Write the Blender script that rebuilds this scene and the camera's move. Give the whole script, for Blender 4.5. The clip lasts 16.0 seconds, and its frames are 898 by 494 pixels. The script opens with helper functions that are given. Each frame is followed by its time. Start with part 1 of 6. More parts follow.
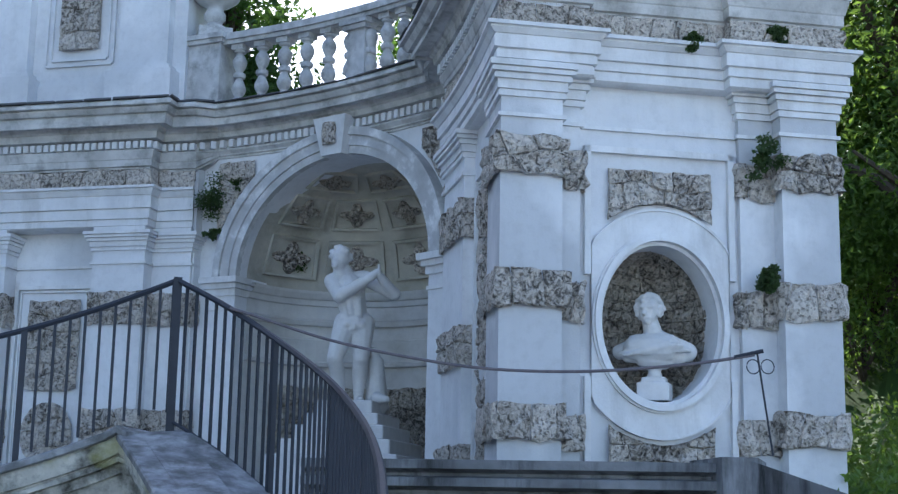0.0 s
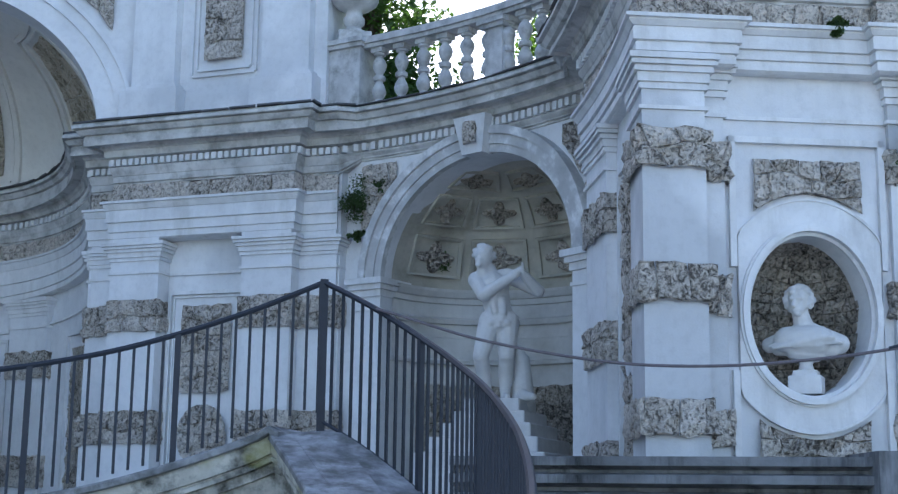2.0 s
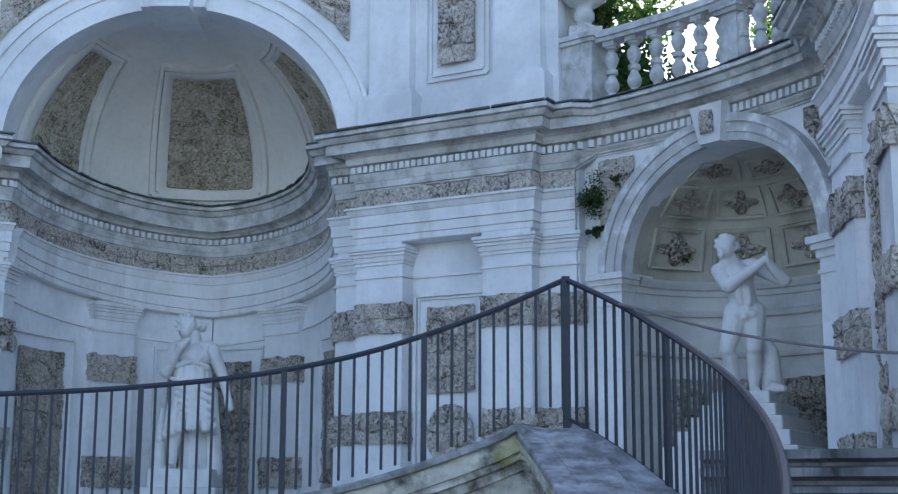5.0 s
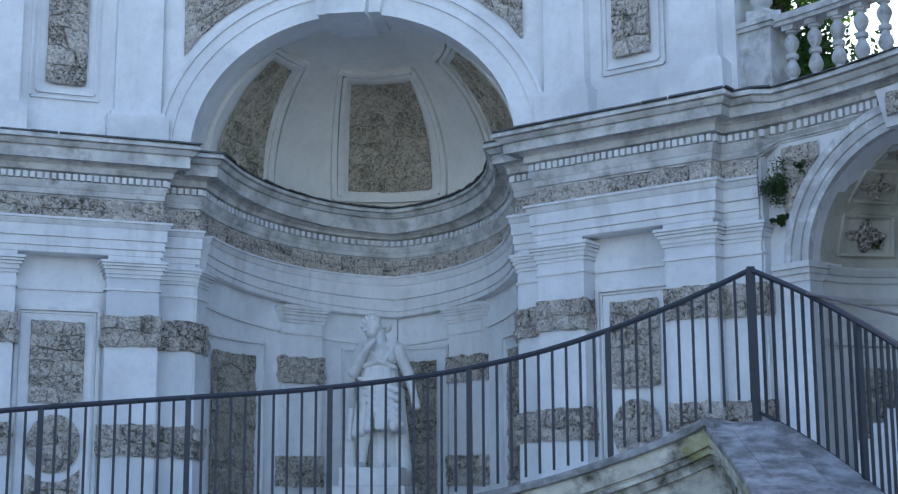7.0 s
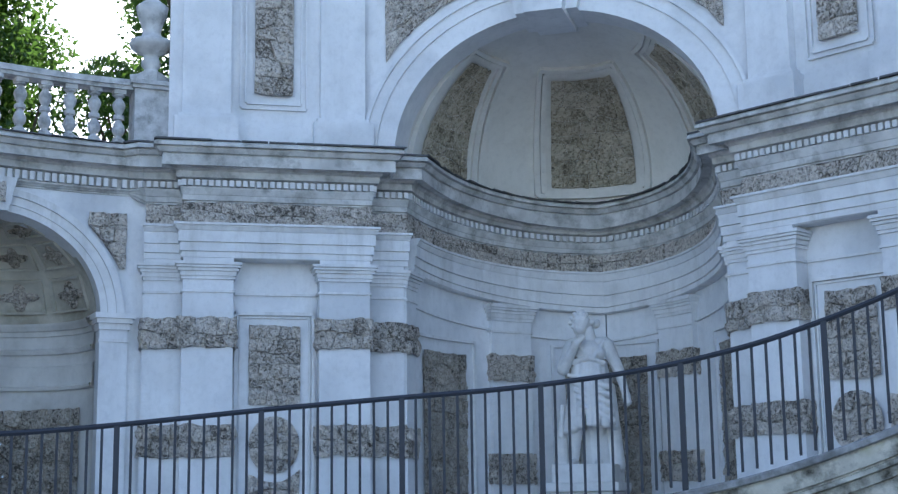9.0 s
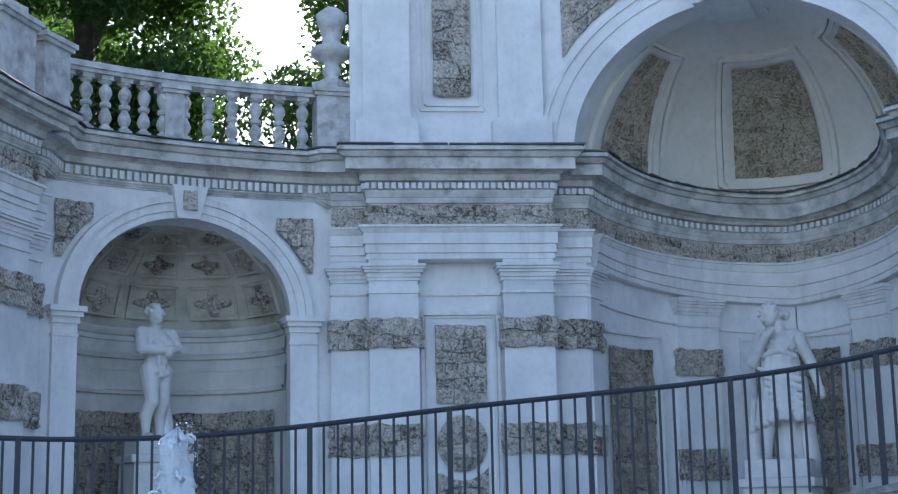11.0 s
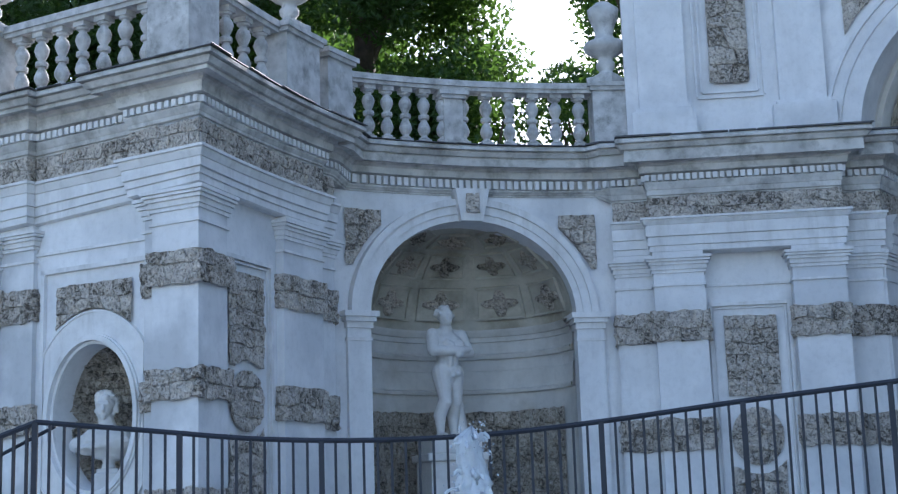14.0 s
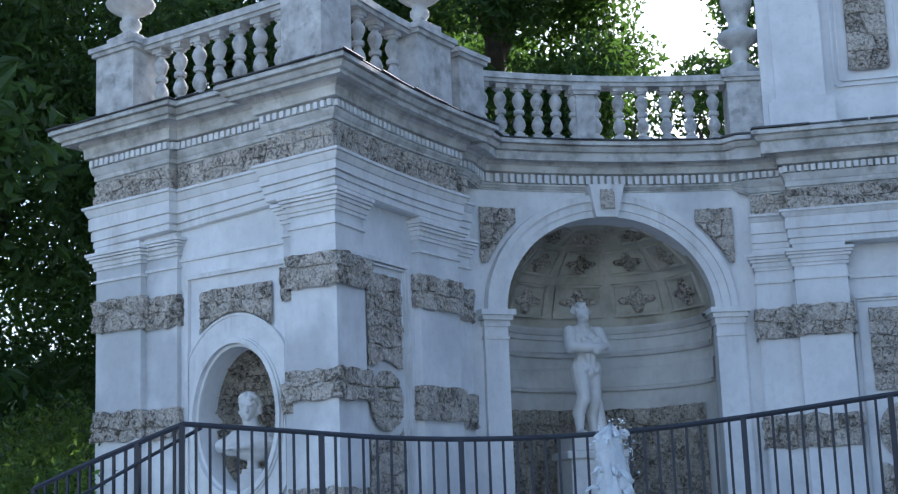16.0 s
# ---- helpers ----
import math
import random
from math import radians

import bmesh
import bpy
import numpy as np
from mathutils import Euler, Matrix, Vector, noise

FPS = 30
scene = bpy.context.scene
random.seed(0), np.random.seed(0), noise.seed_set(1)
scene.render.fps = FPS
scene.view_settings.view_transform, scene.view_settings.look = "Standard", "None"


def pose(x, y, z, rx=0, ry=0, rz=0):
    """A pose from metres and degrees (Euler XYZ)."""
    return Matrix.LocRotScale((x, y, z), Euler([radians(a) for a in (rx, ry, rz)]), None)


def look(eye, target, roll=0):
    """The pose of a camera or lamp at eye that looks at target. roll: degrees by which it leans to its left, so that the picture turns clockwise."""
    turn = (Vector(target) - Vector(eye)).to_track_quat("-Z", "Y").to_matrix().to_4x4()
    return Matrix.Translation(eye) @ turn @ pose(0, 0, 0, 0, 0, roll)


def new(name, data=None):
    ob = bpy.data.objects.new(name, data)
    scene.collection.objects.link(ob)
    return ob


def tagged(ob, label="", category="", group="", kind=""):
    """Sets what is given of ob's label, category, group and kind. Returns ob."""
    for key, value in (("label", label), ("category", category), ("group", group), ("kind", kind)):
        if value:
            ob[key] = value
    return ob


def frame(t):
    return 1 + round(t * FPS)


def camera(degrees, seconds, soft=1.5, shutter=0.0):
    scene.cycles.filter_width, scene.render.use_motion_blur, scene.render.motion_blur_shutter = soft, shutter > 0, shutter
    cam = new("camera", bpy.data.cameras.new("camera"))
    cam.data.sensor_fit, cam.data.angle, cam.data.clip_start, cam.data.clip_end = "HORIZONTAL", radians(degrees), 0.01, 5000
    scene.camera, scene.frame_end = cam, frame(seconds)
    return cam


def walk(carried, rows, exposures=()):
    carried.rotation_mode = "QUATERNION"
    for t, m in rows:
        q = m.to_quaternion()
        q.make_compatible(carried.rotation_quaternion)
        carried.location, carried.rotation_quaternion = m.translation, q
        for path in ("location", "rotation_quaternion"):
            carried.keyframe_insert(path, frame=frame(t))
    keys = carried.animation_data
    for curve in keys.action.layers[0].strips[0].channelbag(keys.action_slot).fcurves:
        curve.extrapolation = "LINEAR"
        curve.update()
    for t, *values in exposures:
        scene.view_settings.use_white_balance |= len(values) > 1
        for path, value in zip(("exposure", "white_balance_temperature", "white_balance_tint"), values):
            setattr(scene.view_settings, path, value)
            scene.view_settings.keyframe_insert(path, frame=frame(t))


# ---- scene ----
cam = camera(35.234, 16.0, soft=1.3)
EYE = (3.813, 0.0, 1.6)
PAN = [(0.0, 15.078, 10.851, 1.119), (0.5, 13.955, 10.801, 1.042), (1.0, 12.396, 10.75, 1.0), (1.5, 10.854, 10.696, 0.85),
       (2.0, 9.192, 10.655, 0.779), (2.5, 7.695, 10.612, 0.689), (3.0, 5.989, 10.564, 0.575), (3.5, 4.299, 10.526, 0.455),
       (4.0, 2.489, 10.49, 0.39), (6.5, -5.831, 10.33, -0.147), (7.0, -8.066, 10.309, -0.277), (7.5, -10.015, 10.285, -0.411),
       (8.0, -12.356, 10.277, -0.549), (8.5, -14.482, 10.271, -0.654), (9.0, -16.515, 10.268, -0.756),
       (11.5, -25.927, 10.302, -1.271), (12.0, -27.896, 10.32, -1.408), (12.5, -29.808, 10.345, -1.549),
       (13.0, -31.871, 10.374, -1.653), (13.5, -33.723, 10.394, -1.75), (14.0, -35.61, 10.427, -1.853),
       (14.5, -37.098, 10.457, -1.958), (15.0, -38.57, 10.483, -2.042), (15.5, -39.893, 10.517, -2.097),
       (16.0, -41.167, 10.545, -2.135)]


def heading(yaw, tilt, roll):
    a, b = radians(yaw), radians(tilt)
    way = Vector((math.sin(a) * math.cos(b), math.cos(a) * math.cos(b), math.sin(b)))
    return look(EYE, Vector(EYE) + way * 10, roll)


walk(cam, [(t, heading(a, b, c)) for t, a, b, c in PAN], exposures=[(0.0, 1.44, 6000, 15), (4.0, 1.56, 6000, 15), (9.0, 1.58, 6000, 15), (11.5, 1.42, 6000, 15), (16.0, 1.32, 6000, 15)])

# ---- daylight: the sun stands behind the building, the front lies in open shade ----
world = bpy.data.worlds.new("sky")
scene.world = world
world.use_nodes = True
wn = world.node_tree.nodes
sky = wn.new("ShaderNodeTexSky")
sky.sky_type = "NISHITA"
sky.sun_disc = False
sky.sun_elevation = radians(31)
sky.sun_rotation = radians(-12)
sky.air_density = 1.0
sky.dust_density = 1.2
wn["Background"].inputs[1].default_value = 0.13
world.node_tree.links.new(sky.outputs[0], wn["Background"].inputs[0])
sun = new("sun", bpy.data.lights.new("sun", "SUN"))
sun.data.energy = 4.0
sun.data.angle = radians(0.5)
sun.data.color = (1.0, 0.95, 0.86)
sun.matrix_world = look((0, 0, 0), (-math.sin(radians(-12)) * math.cos(radians(31)), -math.cos(radians(-12)) * math.cos(radians(31)), -math.sin(radians(31))))


# ---- materials ----
def material(name, base, rough=0.8, spread=0.06, scale=3.0, fine=40.0, bump=0.15, stain=None, stain_amount=0.0, metal=0.0, streaks=False, patch=None, onset=0.5, repair=None, cover=0.5, spot_scale=0.95):
    m = bpy.data.materials.new(name)
    m.use_nodes = True
    n, k = m.node_tree.nodes, m.node_tree.links
    b = n["Principled BSDF"]
    b.inputs["Roughness"].default_value = rough
    b.inputs["Metallic"].default_value = metal
    geo = n.new("ShaderNodeNewGeometry")
    big = n.new("ShaderNodeTexNoise")
    big.inputs["Scale"].default_value = scale
    big.inputs["Detail"].default_value = 6
    k.new(geo.outputs["Position"], big.inputs["Vector"])
    ramp = n.new("ShaderNodeValToRGB")
    ramp.color_ramp.elements[0].position, ramp.color_ramp.elements[1].position = 0.3, 0.7
    ramp.color_ramp.elements[0].color = (*[max(0, c * (1 - spread * 2)) for c in base], 1)
    ramp.color_ramp.elements[1].color = (*[min(1, c * (1 + spread)) for c in base], 1)
    k.new(big.outputs["Fac"], ramp.inputs["Fac"])
    out = ramp.outputs["Color"]
    if stain:
        st = n.new("ShaderNodeTexNoise")
        st.inputs["Scale"].default_value = patch or (2.2 if streaks else 1.1)
        st.inputs["Detail"].default_value = 9
        st.inputs["Roughness"].default_value = 0.65
        if streaks:
            mp = n.new("ShaderNodeMapping")
            mp.inputs["Scale"].default_value = (2.0, 2.0, 0.35)
            k.new(geo.outputs["Position"], mp.inputs["Vector"])
            k.new(mp.outputs["Vector"], st.inputs["Vector"])
        else:
            k.new(geo.outputs["Position"], st.inputs["Vector"])
        sr = n.new("ShaderNodeMapRange")
        sr.inputs["From Min"].default_value, sr.inputs["From Max"].default_value = onset, onset + 0.2
        sr.inputs["To Max"].default_value = stain_amount
        k.new(st.outputs["Fac"], sr.inputs["Value"])
        mx = n.new("ShaderNodeMix")
        mx.data_type = "RGBA"
        mx.inputs["B"].default_value = (*stain, 1)
        k.new(sr.outputs["Result"], mx.inputs["Factor"])
        k.new(out, mx.inputs["A"])
        out = mx.outputs["Result"]
    if repair:
        rn = n.new("ShaderNodeTexNoise")
        rn.inputs["Scale"].default_value = spot_scale
        rn.inputs["Detail"].default_value = 5
        rn.inputs["Roughness"].default_value = 0.45
        k.new(geo.outputs["Position"], rn.inputs["Vector"])
        rr = n.new("ShaderNodeMapRange")
        rr.inputs["From Min"].default_value, rr.inputs["From Max"].default_value = 1.0 - cover, 1.12 - cover
        rr.inputs["To Max"].default_value = 0.6
        k.new(rn.outputs["Fac"], rr.inputs["Value"])
        rm = n.new("ShaderNodeMix")
        rm.data_type = "RGBA"
        rm.inputs["B"].default_value = (*repair, 1)
        k.new(rr.outputs["Result"], rm.inputs["Factor"])
        k.new(out, rm.inputs["A"])
        out = rm.outputs["Result"]
    fn = n.new("ShaderNodeTexNoise")
    fn.inputs["Scale"].default_value = fine
    fn.inputs["Detail"].default_value = 5
    k.new(geo.outputs["Position"], fn.inputs["Vector"])
    gn = n.new("ShaderNodeTexNoise")
    gn.inputs["Scale"].default_value = 11
    gn.inputs["Detail"].default_value = 8
    gn.inputs["Roughness"].default_value = 0.7
    k.new(geo.outputs["Position"], gn.inputs["Vector"])
    gr = n.new("ShaderNodeMapRange")
    gr.inputs["From Min"].default_value, gr.inputs["From Max"].default_value = 0.34, 0.52
    gr.inputs["To Min"].default_value, gr.inputs["To Max"].default_value = 0.92, 1.0
    k.new(gn.outputs["Fac"], gr.inputs["Value"])
    grain = n.new("ShaderNodeMix")
    grain.data_type, grain.blend_type = "RGBA", "MULTIPLY"
    grain.inputs["Factor"].default_value = 1.0
    k.new(out, grain.inputs["A"])
    k.new(gr.outputs["Result"], grain.inputs["B"])
    k.new(grain.outputs["Result"], b.inputs["Base Color"])
    bp = n.new("ShaderNodeBump")
    bp.inputs["Strength"].default_value = bump
    bp.inputs["Distance"].default_value = 0.01
    k.new(fn.outputs["Fac"], bp.inputs["Height"])
    k.new(bp.outputs["Normal"], b.inputs["Normal"])
    return m


def tufa(name, dark, mid, light, pit=20.0):
    """Spongy grotto stone: worm-eaten pits, each block with its own tone."""
    m = bpy.data.materials.new(name)
    m.use_nodes = True
    n, k = m.node_tree.nodes, m.node_tree.links
    b = n["Principled BSDF"]
    b.inputs["Roughness"].default_value = 0.95
    geo = n.new("ShaderNodeNewGeometry")
    worm = n.new("ShaderNodeTexNoise")
    worm.inputs["Scale"].default_value = pit
    worm.inputs["Detail"].default_value = 7
    worm.inputs["Roughness"].default_value = 0.62
    worm.inputs["Distortion"].default_value = 0.9
    k.new(geo.outputs["Position"], worm.inputs["Vector"])
    big = n.new("ShaderNodeTexNoise")
    big.inputs["Scale"].default_value = 3.5
    big.inputs["Detail"].default_value = 3
    k.new(geo.outputs["Position"], big.inputs["Vector"])
    info = n.new("ShaderNodeObjectInfo")
    tone = n.new("ShaderNodeMath")
    tone.operation = "MULTIPLY_ADD"
    tone.inputs[1].default_value = 0.11
    k.new(info.outputs["Random"], tone.inputs[0])
    half = n.new("ShaderNodeMath")
    half.operation = "MULTIPLY_ADD"
    half.inputs[1].default_value = 0.75
    k.new(worm.outputs["Fac"], half.inputs[0])
    sc = n.new("ShaderNodeMath")
    sc.operation = "MULTIPLY"
    sc.inputs[1].default_value = 0.18
    k.new(big.outputs["Fac"], sc.inputs[0])
    k.new(sc.outputs[0], half.inputs[2])
    k.new(half.outputs[0], tone.inputs[2])
    ramp = n.new("ShaderNodeValToRGB")
    e = ramp.color_ramp.elements
    e[0].position, e[0].color = 0.4, (*dark, 1)
    e[1].position, e[1].color = 0.63, (*light, 1)
    c = e.new(0.49)
    c.color = (*mid, 1)
    k.new(tone.outputs[0], ramp.inputs["Fac"])
    shift = n.new("ShaderNodeVectorMath")
    shift.operation = "MULTIPLY_ADD"
    shift.inputs[1].default_value = (0.05, 0.05, 0.05)
    k.new(worm.outputs["Color"], shift.inputs[0])
    k.new(geo.outputs["Position"], shift.inputs[2])
    cell = n.new("ShaderNodeTexVoronoi")
    cell.inputs["Scale"].default_value = pit * 1.5
    k.new(shift.outputs[0], cell.inputs["Vector"])
    hole = n.new("ShaderNodeMapRange")
    hole.inputs["From Min"].default_value, hole.inputs["From Max"].default_value = 0.12, 0.42
    hole.inputs["To Min"].default_value = 0.58
    k.new(cell.outputs["Distance"], hole.inputs["Value"])
    pits = n.new("ShaderNodeMix")
    pits.data_type, pits.blend_type = "RGBA", "MULTIPLY"
    pits.inputs["Factor"].default_value = 1.0
    k.new(ramp.outputs["Color"], pits.inputs["A"])
    k.new(hole.outputs["Result"], pits.inputs["B"])
    k.new(pits.outputs["Result"], b.inputs["Base Color"])
    rel = n.new("ShaderNodeMath")
    rel.operation = "ADD"
    k.new(worm.outputs["Fac"], rel.inputs[0])
    k.new(hole.outputs["Result"], rel.inputs[1])
    bp = n.new("ShaderNodeBump")
    bp.inputs["Strength"].default_value = 1.0
    bp.inputs["Distance"].default_value = 0.03
    k.new(rel.outputs[0], bp.inputs["Height"])
    k.new(bp.outputs["Normal"], b.inputs["Normal"])
    return m


WHITE = material("lime_plaster", (0.79, 0.795, 0.8), 0.85, 0.05, 1.6, 60, 0.15, (0.5, 0.51, 0.52), 0.22, streaks=True, repair=(0.56, 0.575, 0.59), cover=0.46)
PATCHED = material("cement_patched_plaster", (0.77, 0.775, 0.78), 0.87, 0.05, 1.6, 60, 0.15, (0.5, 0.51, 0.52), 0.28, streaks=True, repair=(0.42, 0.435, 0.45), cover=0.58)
DOME = material("dome_plaster", (0.8, 0.785, 0.74), 0.85, 0.05, 1.2, 60, 0.12, (0.6, 0.57, 0.5), 0.35)
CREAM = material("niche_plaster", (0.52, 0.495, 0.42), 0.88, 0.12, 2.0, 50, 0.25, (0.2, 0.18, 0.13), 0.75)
MOULD = material("moulding_plaster", (0.77, 0.77, 0.765), 0.85, 0.06, 3.0, 45, 0.22, (0.4, 0.39, 0.36), 0.42, streaks=True)
CROWN = material("weathered_cornice", (0.62, 0.61, 0.58), 0.88, 0.14, 2.5, 40, 0.4, (0.2, 0.19, 0.165), 0.7, patch=4.0, onset=0.47)
TUFA = tufa("grotto_stone", (0.12, 0.105, 0.088), (0.45, 0.405, 0.35), (0.68, 0.62, 0.55), 21.0)
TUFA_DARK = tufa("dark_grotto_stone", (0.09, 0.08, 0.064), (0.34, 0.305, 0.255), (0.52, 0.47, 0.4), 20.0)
TUFA_PALE = tufa("dome_stone", (0.2, 0.17, 0.12), (0.43, 0.38, 0.29), (0.58, 0.52, 0.42), 15.0)
SLATE = material("lead_flashing", (0.1, 0.1, 0.1), 0.7, 0.2, 6, 30, 0.3)
MARBLE = material("weathered_marble", (0.72, 0.71, 0.69), 0.7, 0.06, 4, 50, 0.15, (0.4, 0.4, 0.38), 0.5)
BALST = material("balustrade_stone", (0.57, 0.57, 0.56), 0.85, 0.14, 6, 60, 0.35, (0.17, 0.17, 0.155), 0.75, patch=4.5)
STAIR = material("mossy_stone", (0.62, 0.6, 0.53), 0.9, 0.15, 6, 35, 0.5, (0.03, 0.028, 0.018), 1.0, patch=3.4, onset=0.45, repair=(0.34, 0.33, 0.1), cover=0.44, spot_scale=3.2)
SLAB = material("worn_grey_slab", (0.32, 0.325, 0.33), 0.88, 0.3, 7, 28, 0.8, (0.11, 0.11, 0.1), 0.9, patch=6.0, onset=0.46)
# grey plaster with near-white blotches at random
BLOTCHED = material("blotched_grey_plaster", (0.56, 0.56, 0.55), 0.88, 0.12, 4, 45, 0.4, (0.92, 0.92, 0.91), 0.9, patch=4.0, onset=0.52)
PARAPET = material("blackened_stone", (0.24, 0.245, 0.25), 0.85, 0.25, 3, 35, 0.4, (0.02, 0.021, 0.02), 1.0, streaks=True, onset=0.48)
IRON = material("painted_iron", (0.025, 0.03, 0.042), 0.6, 0.1, 8, 80, 0.1)
NICHE = material("niche_wall_plaster", (0.64, 0.63, 0.6), 0.88, 0.08, 2.0, 50, 0.2, (0.36, 0.34, 0.29), 0.55)
CORD = material("worn_rope", (0.16, 0.14, 0.15), 0.8, 0.1, 20, 200, 0.3)
PAVE = material("gravel", (0.43, 0.425, 0.41), 0.95, 0.1, 2, 60, 0.5)
GRASS = material("grass", (0.06, 0.11, 0.025), 0.9, 0.25, 1.2, 30, 0.4)
BARK = material("bark", (0.1, 0.075, 0.055), 0.9, 0.2, 6, 30, 0.6)


def leafy(name, base, glow, through_=0.45):
    m = bpy.data.materials.new(name)
    m.use_nodes = True
    n, k = m.node_tree.nodes, m.node_tree.links
    b = n["Principled BSDF"]
    b.inputs["Roughness"].default_value = 0.5
    g = n.new("ShaderNodeNewGeometry")
    ramp = n.new("ShaderNodeValToRGB")
    ramp.color_ramp.elements[0].color = (*[c * 0.6 for c in base], 1)
    ramp.color_ramp.elements[1].color = (*[c * 1.35 for c in base], 1)
    k.new(g.outputs["Random Per Island"], ramp.inputs["Fac"])
    k.new(ramp.outputs["Color"], b.inputs["Base Color"])
    t = n.new("ShaderNodeBsdfTranslucent")
    t.inputs["Color"].default_value = (*glow, 1)
    ms = n.new("ShaderNodeMixShader")
    ms.inputs["Fac"].default_value = through_
    k.new(b.outputs[0], ms.inputs[1])
    k.new(t.outputs[0], ms.inputs[2])
    k.new(ms.outputs[0], n["Material Output"].inputs["Surface"])
    return m


LEAF = leafy("chestnut_leaves", (0.05, 0.1, 0.03), (0.11, 0.22, 0.035), 0.45)
# paler leaves: shrubs, grass, and right-hand trees with sunlight put into their colour
LEAF_LIGHT = leafy("shrub_and_sunlit_leaves", (0.07, 0.13, 0.025), (0.22, 0.36, 0.05))
WEED = leafy("weed_leaves", (0.05, 0.09, 0.03), (0.1, 0.17, 0.04))


# ---- mesh helpers ----
def part(name, bm, mat, parent=None, label="", smooth=False):
    me = bpy.data.meshes.new(name)
    bmesh.ops.recalc_face_normals(bm, faces=bm.faces[:])
    bm.to_mesh(me)
    bm.free()
    me.materials.append(mat)
    if smooth:
        me.polygons.foreach_set("use_smooth", [True] * len(me.polygons))
    ob = new(name, me)
    ob.parent = parent
    if label:
        tagged(ob, label)
    return ob


def thing(name, label="", category="", group="", kind="", at=(0, 0, 0)):
    ob = new(name)
    ob.empty_display_size = 0.2
    ob.location = at
    return tagged(ob, label, category, group, kind)


def world_part(name, bm, mat, parent, label="", smooth=False):
    """A part whose vertices are given in the world, under a thing that stands elsewhere."""
    if parent is not None:
        bm.transform(Matrix.Translation(-Vector(parent.location)))
    return part(name, bm, mat, parent, label, smooth)


def prism(bm, ring_low, ring_high):
    a = [bm.verts.new(v) for v in ring_low]
    b = [bm.verts.new(v) for v in ring_high]
    n = len(a)
    bm.faces.new(a[::-1])
    bm.faces.new(b)
    for i in range(n):
        bm.faces.new((a[i], a[(i + 1) % n], b[(i + 1) % n], b[i]))


def lathe(bm, profile, steps=16, at=(0, 0, 0)):
    rings = []
    for r, z in profile:
        rings.append([bm.verts.new((at[0] + r * math.cos(2 * math.pi * i / steps), at[1] + r * math.sin(2 * math.pi * i / steps), at[2] + z)) for i in range(steps)])
    for a, b in zip(rings, rings[1:]):
        for i in range(steps):
            bm.faces.new((a[i], a[(i + 1) % steps], b[(i + 1) % steps], b[i]))
    bm.faces.new(rings[0][::-1])
    bm.faces.new(rings[-1])


def box(bm, x0, x1, y0, y1, z0, z1):
    prism(bm, [(x0, y0, z0), (x1, y0, z0), (x1, y1, z0), (x0, y1, z0)], [(x0, y0, z1), (x1, y0, z1), (x1, y1, z1), (x0, y1, z1)])


def tube(bm, pts, r, sides=6):
    rings = []
    pts = [Vector(p) for p in pts]
    for i, p in enumerate(pts):
        d = (pts[min(i + 1, len(pts) - 1)] - pts[max(i - 1, 0)]).normalized()
        u = d.orthogonal().normalized() if abs(d.z) > 0.95 else d.cross(Vector((0, 0, 1))).normalized()
        w = d.cross(u)
        rr = r[i] if isinstance(r, (list, tuple)) else r
        rings.append([bm.verts.new(p + rr * (math.cos(2 * math.pi * k / sides) * u + math.sin(2 * math.pi * k / sides) * w)) for k in range(sides)])
    for a, b in zip(rings, rings[1:]):
        for k in range(sides):
            bm.faces.new((a[k], a[(k + 1) % sides], b[(k + 1) % sides], b[k]))
    bm.faces.new(rings[0])
    bm.faces.new(rings[-1][::-1])


# ---- plan of the exedra (x to the right, y away from the viewer), given for the left half ----
G = 1.6          # height of the eye over the forecourt
FLOOR = 0.7      # the terrace


def bez(a, b, c, n):
    return [tuple((1 - k) ** 2 * p + 2 * k * (1 - k) * q + k * k * r for p, q, r in zip(a, b, c)) for k in [i / n for i in range(n + 1)]]


class Line:
    """A stretch of wall face in plan; at(s, o) is a point s along it and o proud of it."""

    def __init__(self, pts, flip):
        self.p = [Vector(q) for q in pts]
        self.l = [0.0]
        for a, b in zip(self.p, self.p[1:]):
            self.l.append(self.l[-1] + (b - a).length)
        self.length = self.l[-1]
        self.sign = flip

    def seg(self, s):
        i = 0
        while i < len(self.p) - 2 and s > self.l[i + 1]:
            i += 1
        return i

    def normal(self, s):
        i = self.seg(s)
        n = len(self.p) - 1
        mid = lambda j: 0.5 * (self.l[j] + self.l[j + 1])
        d = (self.p[i + 1] - self.p[i]).normalized()
        if n > 2:
            j = min(max(i - 1 if s < mid(i) else i, 0), n - 2)
            f = min(max((s - mid(j)) / (mid(j + 1) - mid(j)), 0), 1)
            d = ((self.p[j + 1] - self.p[j]).normalized() * (1 - f) + (self.p[j + 2] - self.p[j + 1]).normalized() * f).normalized()
        return Vector((-d.y, d.x)) * self.sign

    def at(self, s, o=0.0):
        i = self.seg(s)
        d = (self.p[i + 1] - self.p[i]).normalized()
        return self.p[i] + d * (s - self.l[i]) + self.normal(s) * o

    def span(self, s0, s1, step=0.3):
        if len(self.p) == 2:
            return [s0, s1]
        n = max(1, math.ceil((s1 - s0) / step))
        return [s0 + (s1 - s0) * i / n for i in range(n + 1)]


def mirror(pts):
    return [(-x, y) for x, y in pts]


